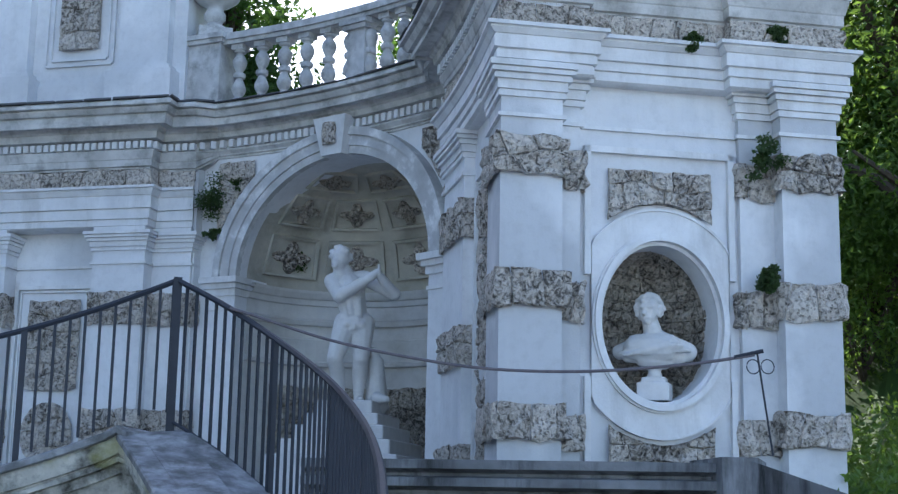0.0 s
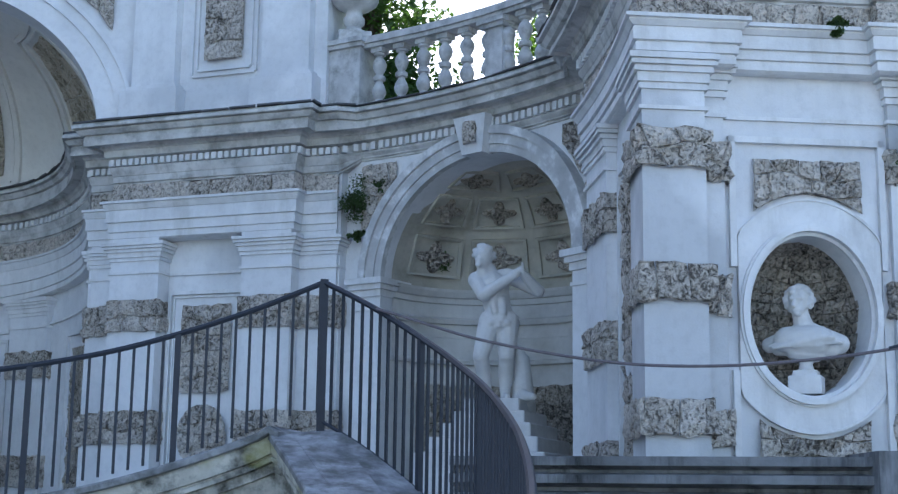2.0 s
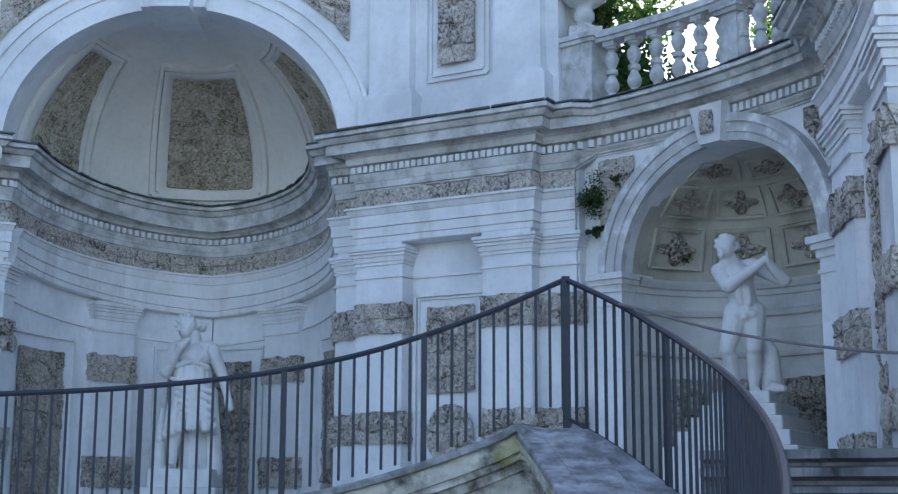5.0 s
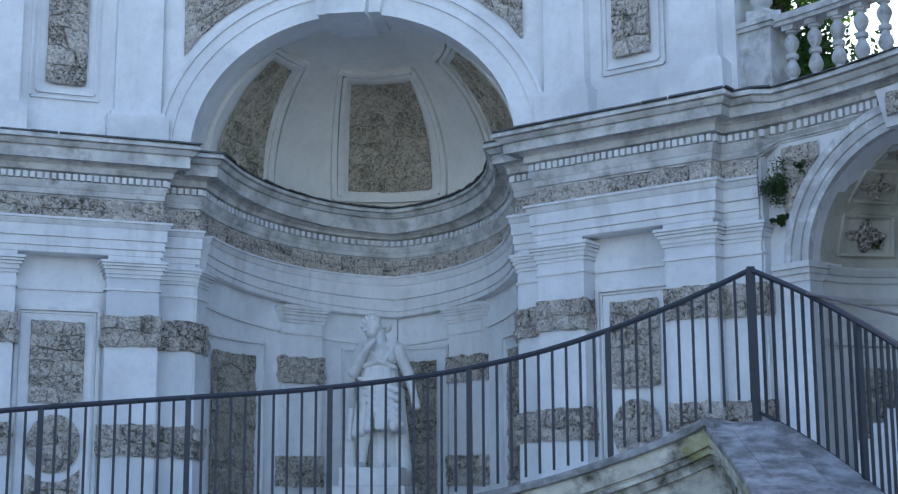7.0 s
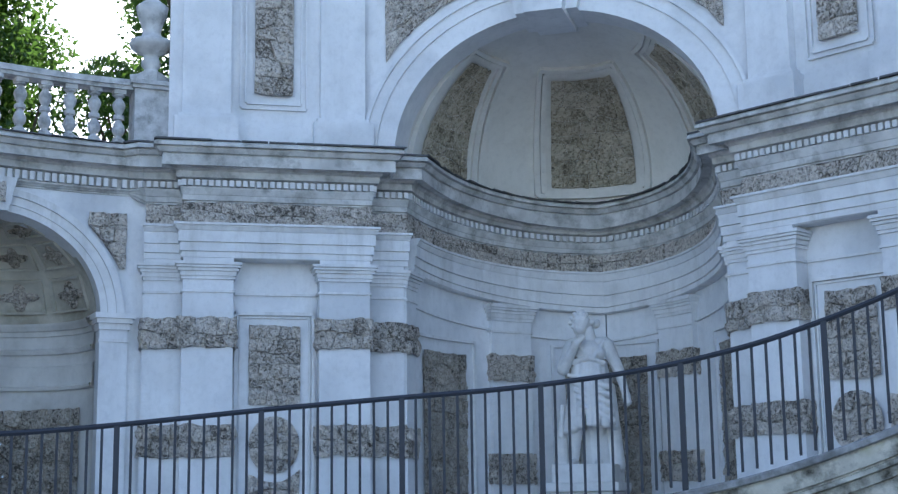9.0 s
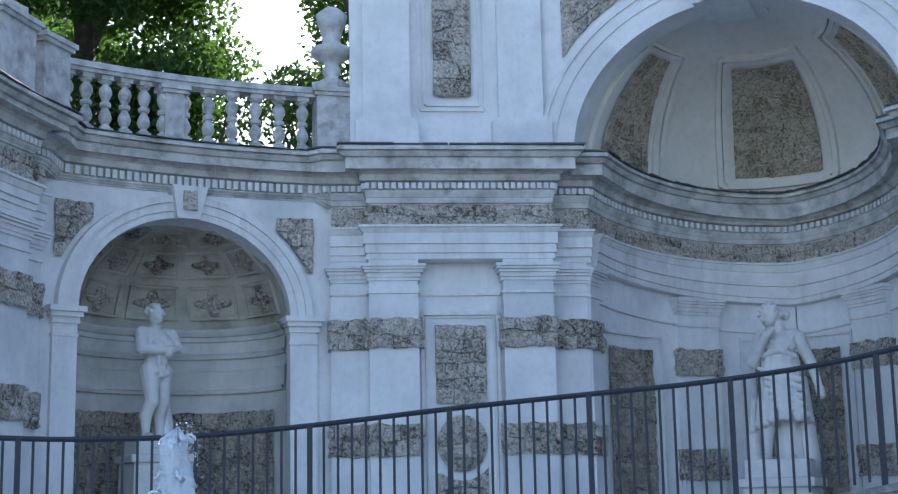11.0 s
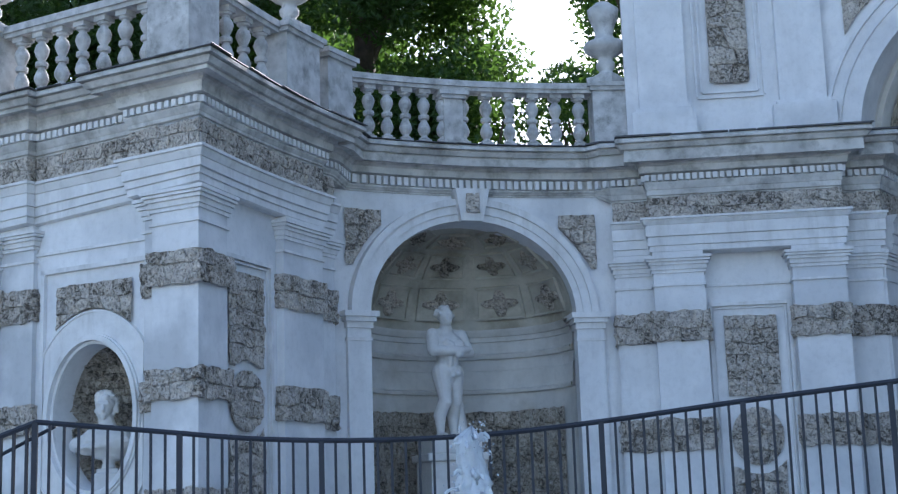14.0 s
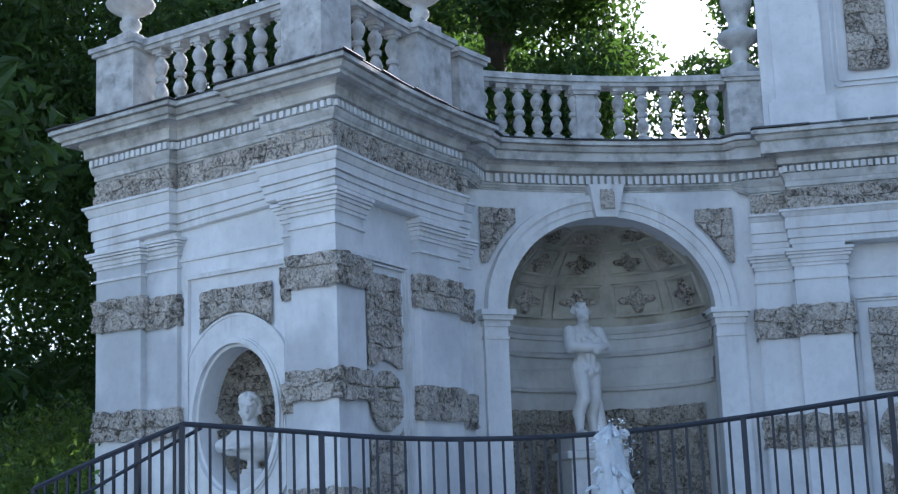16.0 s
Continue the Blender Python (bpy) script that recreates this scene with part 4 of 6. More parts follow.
bm = bmesh.new()
g = [[bm.verts.new(dome(-92 + 184 * i / 48, -3 + 93 * j / 20)) for i in range(49)] for j in range(20)]
top = bm.verts.new(dome(0, 90))
for a, b in zip(g, g[1:]):
    for i in range(48):
        bm.faces.new((a[i], a[i + 1], b[i + 1], b[i]))
for i in range(48):
    bm.faces.new((g[-1][i], g[-1][i + 1], top))
world_part("half_dome", bm, DOME, dome_wall, smooth=True)
for a0, a1, b0, b1, e0, e1 in ((-19, 15, -19, 19, 7.5, 53), (-76, -53, -73, -57, 7.5, 53), (50, 78, 57, 74, 7.5, 53)):
    def field(a, b, a0=a0, a1=a1, b0=b0, b1=b1, e0=e0, e1=e1):
        lo, hi = a0 + (b0 - a0) * b, a1 + (b1 - a1) * b
        p = dome(lo + (hi - lo) * a, e0 + (e1 - e0) * b, 0.03)
        return p, (Vector((0, 17.95, G + 4.5)) - p).normalized()
    masonry(on_dome, "stone_panel", field, 1.5, 1.9, TUFA_PALE, "brown grotto stone field of the half dome", 0.24, 0.26, 0.022)
    for grow, d in ((5.4, 0.07), (3.0, 0.05)):
        bm = bmesh.new()
        cs = [(a0 - grow, e0 - grow * 0.7), (a1 + grow, e0 - grow * 0.7), (b1 + grow * 1.4, e1 + grow * 0.9), (b0 - grow * 1.4, e1 + grow * 0.9)]
        for k in range(4):
            (p0, q0), (p1, q1) = cs[k], cs[(k + 1) % 4]
            for m in range(6):
                u0, u1 = m / 6, (m + 1) / 6
                pa, qa, pb, qb = p0 + (p1 - p0) * u0, q0 + (q1 - q0) * u0, p0 + (p1 - p0) * u1, q0 + (q1 - q0) * u1
                w = 0.8
                wide = (0, w) if k in (0, 2) else (w * 1.4, 0)
                quad = [(pa - wide[0], qa - wide[1]), (pb - wide[0], qb - wide[1]), (pb + wide[0], qb + wide[1]), (pa + wide[0], qa + wide[1])]
                prism(bm, [dome(x, y, -0.01) for x, y in quad], [dome(x, y, d) for x, y in quad])
        world_part("panel_frame", bm, DOME, dome_wall)

for W in (WL, WR):
    C = W["C"]
    bm = bmesh.new()
    C.slab(bm, 0.3, 3.12, -0.9, -0.32, LIP - 0.05, UP)
    C.add("upper_wall", bm, WHITE)
    up = G + (5.47 if W is WL else 5.5)
    bt = G + (5.12 if W is WL else 5.18)
    for s0, s1 in ((0.49, 1.1), (2.31, 2.95)):
        bm = bmesh.new()
        C.slab(bm, s0, s1, -0.34, -0.17, LIP - 0.05, UP)
        C.add("upper_pilaster", bm, WHITE)
        bm = bmesh.new()
        C.slab(bm, s0 - 0.1, s1 + 0.1, -0.34, -0.07, LIP - 0.05, bt - 0.03)
        C.slab(bm, s0 - 0.05, s1 + 0.05, -0.34, -0.12, bt - 0.04, bt + 0.03)
        C.add("pilaster_base", bm, WHITE)
    bm = bmesh.new()
    C.slab(bm, 1.2, 2.21, -0.34, -0.29, LIP - 0.05, bt - 0.1)
    C.add("upper_plinth", bm, WHITE)
    rough_panel(C, "stone_panel", 1.46, 1.99, -0.3, up, UP - 0.02, TUFA, 0.12)
    for w in (0.1, 0.17):
        bm = bmesh.new()
        for a, b in ((1.46 - w - 0.025, 1.46 - w), (1.99 + w, 1.99 + w + 0.025)):
            C.slab(bm, a, b, -0.34, -0.28, up - w, UP)
        C.slab(bm, 1.46 - w, 1.99 + w, -0.34, -0.28, up - w - 0.025, up - w)
        C.add("panel_frame", bm, WHITE)
    # flat top behind the parapets
    for key, s0, s1 in (("A", -0.3, W["A"].line.length + 0.3), ("S", 0.2, W["S"].line.length - 0.4), ("F", 0.2, 3.6 if W is WL else 2.7)):
        bm = bmesh.new()
        W[key].slab(bm, s0, s1, -2.2 if key != "S" else -1.5, -0.35, LIP - 0.12, LIP - 0.02)
        W[key].add("terrace_top", bm, PAVE)


# ---- balustrades ----
def baluster_mesh(h):
    bm = bmesh.new()
    box(bm, -0.08, 0.08, -0.08, 0.08, 0, 0.06)
    half_ = [(0.07, 0.06), (0.076, 0.075), (0.07, 0.09), (0.045, 0.1), (0.043, 0.12), (0.068, 0.15), (0.084, 0.19), (0.086, 0.22), (0.07, 0.27), (0.045, 0.32), (0.036, 0.36), (0.036, h / 2 - 0.035), (0.07, h / 2 - 0.028)]
    lathe(bm, half_ + [(0.076, h / 2)] + [(r, h - z) for r, z in half_[::-1]], 14)
    box(bm, -0.08, 0.08, -0.08, 0.08, h - 0.06, h)
    me = bpy.data.meshes.new("baluster")
    bmesh.ops.recalc_face_normals(bm, faces=bm.faces[:])
    bm.to_mesh(me)
    bm.free()
    me.materials.append(BALST)
    return me


PL, RB = LIP + 0.1, G + 5.48
BAL = baluster_mesh(RB - PL)


def balustrade(wall, s0, s1, o, count, label):
    th = thing("balustrade", label, "balustrade", "balustrades on the cornice", at=wall.point((s0 + s1) / 2, o, LIP))
    bm = bmesh.new()
    wall.slab(bm, s0, s1, o - 0.13, o + 0.13, LIP - 0.02, PL)
    world_part("plinth", bm, BALST, th)
    bm = bmesh.new()
    wall.slab(bm, s0 - 0.01, s1 + 0.01, o - 0.12, o + 0.12, RB, RB + 0.05)
    wall.slab(bm, s0 - 0.01, s1 + 0.01, o - 0.15, o + 0.15, RB + 0.05, RB + 0.13)
    world_part("handrail", bm, BALST, th)
    for i in range(count):
        s = s0 + (s1 - s0) * (i + 0.5) / count
        n = wall.line.normal(s)
        ob = new("baluster", BAL)
        ob.parent = th
        ob.matrix_basis = Matrix.Translation(Vector(wall.point(s, o, PL)) - th.location) @ Matrix.Rotation(math.atan2(n.y, n.x), 4, "Z")
    return th


def pedestal(wall, s0, s1, o, top, label, deep=0.2):
    th = thing("balustrade_pedestal", label, "pedestal", "balustrade pedestals", at=wall.point((s0 + s1) / 2, o, LIP))
    bm = bmesh.new()
    wall.slab(bm, s0, s1, o - deep, o + deep, LIP - 0.02, top)
    world_part("shaft", bm, BALST, th)
    bm = bmesh.new()
    wall.slab(bm, s0 - 0.04, s1 + 0.04, o - deep - 0.04, o + deep + 0.04, top, top + 0.05)
    wall.slab(bm, s0 - 0.07, s1 + 0.07, o - deep - 0.07, o + deep + 0.07, top + 0.05, top + 0.11)
    world_part("cap", bm, BALST, th)
    return th


def urn(at, k, label):
    th = thing("stone_urn", label, "urn", "urns on the balustrade", at=at)
    bm = bmesh.new()
    box(bm, -0.2 * k, 0.2 * k, -0.2 * k, 0.2 * k, 0, 0.12 * k)
    part("foot", bm, BALST, th)
    bm = bmesh.new()
    lathe(bm, [(r * k, z * k) for r, z in ((0.16, 0.12), (0.17, 0.15), (0.1, 0.19), (0.09, 0.22), (0.13, 0.27), (0.13, 0.33), (0.1, 0.37), (0.11, 0.42), (0.2, 0.46), (0.28, 0.52), (0.3, 0.57), (0.27, 0.62), (0.15, 0.66), (0.12, 0.74), (0.15, 0.86), (0.2, 0.98), (0.22, 1.1), (0.1, 1.2))], 24)
    part("vase", bm, BALST, th, smooth=True)
    return th


for W in (WL, WR):
    A, S, F = W["A"], W["S"], W["F"]
    left = W is WL
    ln = A.line.length
    balustrade(A, 0.12, 2.03, -0.1, 6, "grey stone balustrade on the curved cornice")
    pedestal(A, 1.9, 2.16, -0.1, RB - 0.12, "grey stone pedestal amid the balustrade", 0.1)
    balustrade(A, 2.03, ln - 0.1, -0.1, 6, "grey stone balustrade on the curved cornice")
    pedestal(A, -0.42, 0.1, -0.14, RB + 0.02, "white stone pedestal under an urn")
    urn(A.point(-0.14, -0.14, RB + 0.13), 1.0, "weathered grey stone urn on a pedestal")
    pedestal(S, 0.25, 0.78, -0.1, RB + 0.0, "grey stone pedestal at the bend of the balustrade")
    pedestal(S, 1.05, 1.8, -0.05, RB + 0.02, "broad stained stone pedestal under an urn")
    urn(S.point(1.4, -0.05, RB + 0.13), 0.9, "grey stone urn foot on the balustrade")
    e = S.line.length
    balustrade(S, 1.85, e - 0.5, -0.05, 3, "grey stone balustrade over the wing's side")
    f = 1.0 if left else 0.77
    pedestal(F, 0.05, 0.62 * f, -0.15, G + 6.2, "tall white stone pedestal on the wing's corner", 0.25)
    balustrade(F, 0.68 * f, 2.9 * f, -0.15, 7, "grey stone balustrade over the wing's front")
    pedestal(F, 2.95 * f, 3.6 * f, -0.15, RB + 0.02, "grey stone end pedestal under an urn", 0.25)
    urn(F.point(3.28 * f, -0.15, RB + 0.13), 1.0, "grey stone urn on the end pedestal")


# ---- statues: plain marble figures, each one mesh ----
def blob(bm, p, q, r0, r1, sides=12):
    p, q = Vector(p), Vector(q)
    d = (q - p)
    L = d.length
    n = 7
    pts, rad = [], []
    for i in range(-3, n + 4):
        if i < 0:
            a = math.pi / 2 * (-i) / 3.2
            pts.append(p - d.normalized() * r0 * math.sin(a))
            rad.append(r0 * math.cos(a) + 0.002)
        elif i > n:
            a = math.pi / 2 * (i - n) / 3.2
            pts.append(q + d.normalized() * r1 * math.sin(a))
            rad.append(r1 * math.cos(a) + 0.002)
        else:
            pts.append(p + d * i / n)
            rad.append(r0 + (r1 - r0) * i / n)
    tube(bm, pts, rad, sides)


def figure(name, at, height, turn, limbs, label, category="statue", voxel=0.011, stout=1.0):
    bm = bmesh.new()
    for p, q, r0, r1 in limbs:
        blob(bm, p, q, r0 * stout, r1 * stout)
    bm.transform(Matrix.Scale(height, 4))
    me = bpy.data.meshes.new(name)
    bm.to_mesh(me)
    bm.free()
    me.materials.append(MARBLE)
    ob = new(name, me)
    m = ob.modifiers.new("blend", "REMESH")
    m.mode, m.voxel_size, m.use_smooth_shade = "VOXEL", voxel, True
    s = ob.modifiers.new("soft", "SMOOTH")
    s.factor, s.iterations = 0.5, 1
    ob.matrix_world = pose(*at, 0, 0, turn)
    return tagged(ob, label, category, "marble statues")


def head(x, y, z, k=1.0, tx=0.0):
    """Skull, jaw, nose, neck and a cap of curls; the face looks towards -y, turned by tx."""
    out = [((x, y, z), (x + tx * 0.01, y - 0.012, z - 0.035), 0.052 * k, 0.038 * k), ((x + tx * 0.048, y - 0.05, z - 0.012), (x + tx * 0.052, y - 0.054, z - 0.028), 0.01, 0.013), ((x, y + 0.005, z - 0.05), (x, y + 0.012, z - 0.12), 0.032 * k, 0.038 * k)]
    rnd = random.Random(int((x + z) * 1000))
    for i in range(34):
        a, e = rnd.uniform(0, 2 * math.pi), rnd.uniform(-0.1, 1.5)
        v = Vector((math.cos(a) * math.cos(e), math.sin(a) * math.cos(e), math.sin(e)))
        if v.y < -0.45 and e < 0.55:
            continue
        c = Vector((x, y + 0.008, z + 0.008)) + v * 0.056 * k
        out.append((c, c + v * 0.008, 0.019, 0.013))
    return out


def legs(xl, xr, yl=0.0, yr=0.0, hip=0.5):
    out = []
    for x, y, h in ((xl, yl, -0.055), (xr, yr, 0.055)):
        out += [((h, 0, hip), ((h + x) / 2 + 0.005, y - 0.03, 0.27), 0.075, 0.046), (((h + x) / 2, y - 0.025, 0.27), (x, y + 0.015, 0.17), 0.047, 0.046), ((x, y + 0.015, 0.17), (x, y + 0.01, 0.03), 0.046, 0.026), ((x, y + 0.02, 0.022), (x * 1.15, y - 0.075, 0.014), 0.026, 0.02)]
    return out


torso = [((0, 0, 0.5), (0, 0.005, 0.6), 0.092, 0.078), ((0, 0.005, 0.6), (0, 0, 0.72), 0.078, 0.098), ((-0.055, -0.03, 0.725), (-0.04, -0.035, 0.72), 0.055, 0.05), ((0.055, -0.03, 0.725), (0.04, -0.035, 0.72), 0.055, 0.05), ((-0.1, 0.01, 0.79), (0.1, 0.01, 0.79), 0.046, 0.046), ((0, 0.01, 0.79), (0, 0.005, 0.87), 0.06, 0.04)]
chest = [((-0.06, -0.09, 0.715), (-0.025, -0.095, 0.7), 0.03, 0.028), ((0.06, -0.09, 0.715), (0.025, -0.095, 0.7), 0.03, 0.028), ((-0.028, -0.07, 0.64), (-0.024, -0.075, 0.56), 0.024, 0.022), ((0.028, -0.07, 0.64), (0.024, -0.075, 0.56), 0.024, 0.022), ((-0.09, -0.01, 0.53), (-0.05, -0.07, 0.49), 0.03, 0.025), ((0.09, -0.01, 0.53), (0.05, -0.07, 0.49), 0.03, 0.025)]
loin = [((0.0, -0.085, 0.48), (0.0, -0.09, 0.465), 0.016, 0.013)]
# draped maiden: hand at the chin, other arm hanging, belted dress in folds to the knee
maiden = torso + head(-0.045, -0.01, 0.925, 1.2, -1.0) + legs(-0.11, 0.04, -0.04, 0.02)
maiden += [((-0.12, 0, 0.775), (-0.17, -0.05, 0.625), 0.045, 0.042), ((-0.17, -0.05, 0.625), (-0.07, -0.13, 0.78), 0.038, 0.026), ((-0.07, -0.13, 0.78), (-0.03, -0.11, 0.82), 0.026, 0.018),
           ((0.12, 0, 0.775), (0.19, 0.0, 0.61), 0.046, 0.036), ((0.19, 0.0, 0.61), (0.235, -0.05, 0.44), 0.034, 0.024), ((0.235, -0.05, 0.44), (0.245, -0.06, 0.4), 0.03, 0.026),
           ((-0.08, 0.02, 0.96), (0.04, 0.05, 0.93), 0.03, 0.035)]
fold = random.Random(12)
for i in range(26):
    a = 2 * math.pi * i / 26
    r = fold.uniform(0.004, 0.012) if i % 2 else fold.uniform(0.016, 0.026)
    a2 = a + fold.uniform(-0.16, 0.16)
    foot = 0.24 + 0.03 * math.cos(a + 1) + fold.uniform(-0.01, 0.01)
    maiden.append(((0.092 * math.cos(a), 0.08 * math.sin(a), 0.64), (0.155 * math.cos(a2), 0.125 * math.sin(a2), foot), 0.014 + r * 0.6, 0.012 + r))
maiden += [((-0.1, -0.07, 0.665), (0.0, -0.1, 0.69), 0.016, 0.016), ((0.0, -0.1, 0.69), (0.1, -0.07, 0.655), 0.016, 0.016), ((-0.1, -0.06, 0.8), (0.03, -0.09, 0.68), 0.014, 0.018), ((0.1, -0.03, 0.8), (0.03, -0.09, 0.68), 0.014, 0.018)]
for i in range(5):
    maiden.append(((-0.13 + 0.02 * i, -0.09 - 0.01 * i, 0.58 - 0.05 * i), (0.12 + 0.008 * i, -0.1, 0.5 - 0.055 * i), 0.012, 0.02))
maiden += [((0.12, 0.06, 0.5), (0.15, 0.06, 0.0), 0.04, 0.06), ((-0.19, 0.04, 0.38), (-0.2, 0.03, 0.2), 0.018, 0.03), ((-0.2, 0.06, 0.16), (-0.2, 0.06, 0.0), 0.05, 0.06), ((0, 0.09, 0.5), (0.03, 0.08, 0), 0.1, 0.11)]
# youth with folded arms
folded = [((-0.13, 0, 0.785), (-0.17, -0.06, 0.66), 0.05, 0.042), ((-0.17, -0.06, 0.66), (0.05, -0.13, 0.655), 0.04, 0.03), ((0.05, -0.13, 0.655), (0.12, -0.12, 0.67), 0.03, 0.022), ((0.13, 0, 0.785), (0.17, -0.05, 0.655), 0.05, 0.04), ((0.17, -0.05, 0.655), (0.02, -0.13, 0.625), 0.038, 0.028)]
youth = torso + chest + loin + head(-0.02, -0.02, 0.93, 1.2, -0.5) + legs(-0.1, 0.06, -0.04, 0.02) + folded + [((0.14, 0.06, 0.0), (0.13, 0.07, 0.24), 0.065, 0.05), ((0.13, 0.07, 0.24), (0.1, 0.04, 0.36), 0.045, 0.03)]
# bearded piper, leaning, both hands raised at one side to his pipe
faun = [((0.0, 0, 0.5), (-0.008, 0.005, 0.6), 0.095, 0.084), ((-0.01, 0.005, 0.6), (-0.04, 0, 0.73), 0.084, 0.1), ((-0.1, -0.03, 0.72), (-0.07, -0.035, 0.72), 0.055, 0.05), ((0.01, -0.03, 0.74), (-0.01, -0.035, 0.735), 0.055, 0.05), ((-0.13, 0.01, 0.775), (0.05, 0.01, 0.805), 0.05, 0.05), ((-0.05, 0.01, 0.8), (-0.095, -0.01, 0.88), 0.055, 0.042),
        ((-0.04, -0.075, 0.64), (-0.026, -0.08, 0.56), 0.024, 0.022), ((0.02, -0.075, 0.64), (0.026, -0.08, 0.56), 0.024, 0.022), ((-0.09, -0.01, 0.53), (-0.05, -0.07, 0.49), 0.032, 0.026), ((0.09, -0.01, 0.53), (0.05, -0.07, 0.49), 0.032, 0.026)]
faun += head(-0.105, -0.03, 0.92, 1.2, -0.8) + loin + [((-0.13, -0.075, 0.885), (-0.135, -0.085, 0.862), 0.024, 0.018)]
faun += [((-0.15, 0, 0.775), (-0.1, -0.1, 0.665), 0.052, 0.044), ((-0.1, -0.1, 0.665), (0.1, -0.16, 0.79), 0.042, 0.028), ((0.1, -0.16, 0.79), (0.14, -0.15, 0.825), 0.028, 0.018),
         ((0.07, 0, 0.8), (0.25, -0.04, 0.7), 0.048, 0.04), ((0.25, -0.04, 0.7), (0.16, -0.13, 0.79), 0.038, 0.028), ((0.16, -0.13, 0.79), (0.13, -0.15, 0.82), 0.026, 0.02), ((0.15, -0.16, 0.8), (0.145, -0.17, 0.86), 0.011, 0.009)]
faun += [((0.052, 0, 0.5), (0.05, -0.03, 0.28), 0.08, 0.052), ((0.05, -0.025, 0.28), (0.045, 0.015, 0.17), 0.05, 0.048), ((0.045, 0.015, 0.17), (0.04, 0.015, 0.03), 0.048, 0.028), ((0.04, 0.02, 0.022), (0.055, -0.08, 0.014), 0.027, 0.02),
         ((-0.055, 0, 0.5), (-0.115, -0.07, 0.275), 0.078, 0.05), ((-0.115, -0.065, 0.275), (-0.095, -0.01, 0.17), 0.049, 0.046), ((-0.095, -0.01, 0.17), (-0.07, 0.03, 0.03), 0.046, 0.027), ((-0.07, 0.03, 0.022), (-0.09, -0.07, 0.014), 0.026, 0.02),
         ((0.16, 0.06, 0.0), (0.15, 0.06, 0.26), 0.075, 0.05), ((0.15, 0.06, 0.26), (0.12, 0.03, 0.34), 0.05, 0.025), ((0.16, -0.02, 0.03), (0.22, -0.08, 0.02), 0.04, 0.02)]


def plinth(at, w, h, turn, label, tiers=((1.0, 0.25), (1.18, 0.12), (1.05, 0.3))):
    th = thing("statue_plinth", label, "plinth", "statue plinths", at=(at[0], at[1], FLOOR))
    th.rotation_euler = (0, 0, radians(turn))
    z = h
    for i, (k, t) in enumerate(tiers):
        z0 = max(0, z - t) if i < len(tiers) - 1 else 0
        bm = bmesh.new()
        box(bm, -w * k / 2, w * k / 2, -w * k / 2, w * k / 2, z0, z)
        bmesh.ops.bevel(bm, geom=bm.edges[:], offset=0.012, segments=1, affect="EDGES")
        part("block", bm, MARBLE, th)
        z = z0
    return th


figure("statue", (0.06, 19.5, G + 0.49), 2.13, 6, maiden, "pale marble statue of a draped maiden, hand at her chin")
plinth((0.0, 19.5), 0.86, G + 0.5 - FLOOR, 0, "stepped pale stone plinth in the central niche")
cl, nl, tl = AL
pa = cl - nl * 0.6 + Vector((0.588, 0.809)) * -0.06 + Vector((-0.1, -0.065))
figure("statue", (pa.x, pa.y, G + 0.9), 1.73, 70, youth, "pale marble statue of a standing youth with folded arms", stout=1.06)
plinth((pa.x + 0.02, pa.y), 0.66, G + 0.91 - FLOOR, 52, "stepped pale stone plinth in the arched niche", ((1.0, 0.22), (1.3, 0.1), (1.15, 0.3)))
figure("statue", (6.78, 14.88, G + 1.19), 1.68, -11, faun, "pale marble statue of a standing piper beside a stump", stout=1.04)
plinth((6.82, 14.98), 0.62, G + 1.2 - FLOOR, -30, "cracked pale stone plinth on steps in the arched niche", ((1.0, 0.14), (1.3, 0.13), (1.6, 0.15), (1.95, 0.16), (2.3, 0.3)))


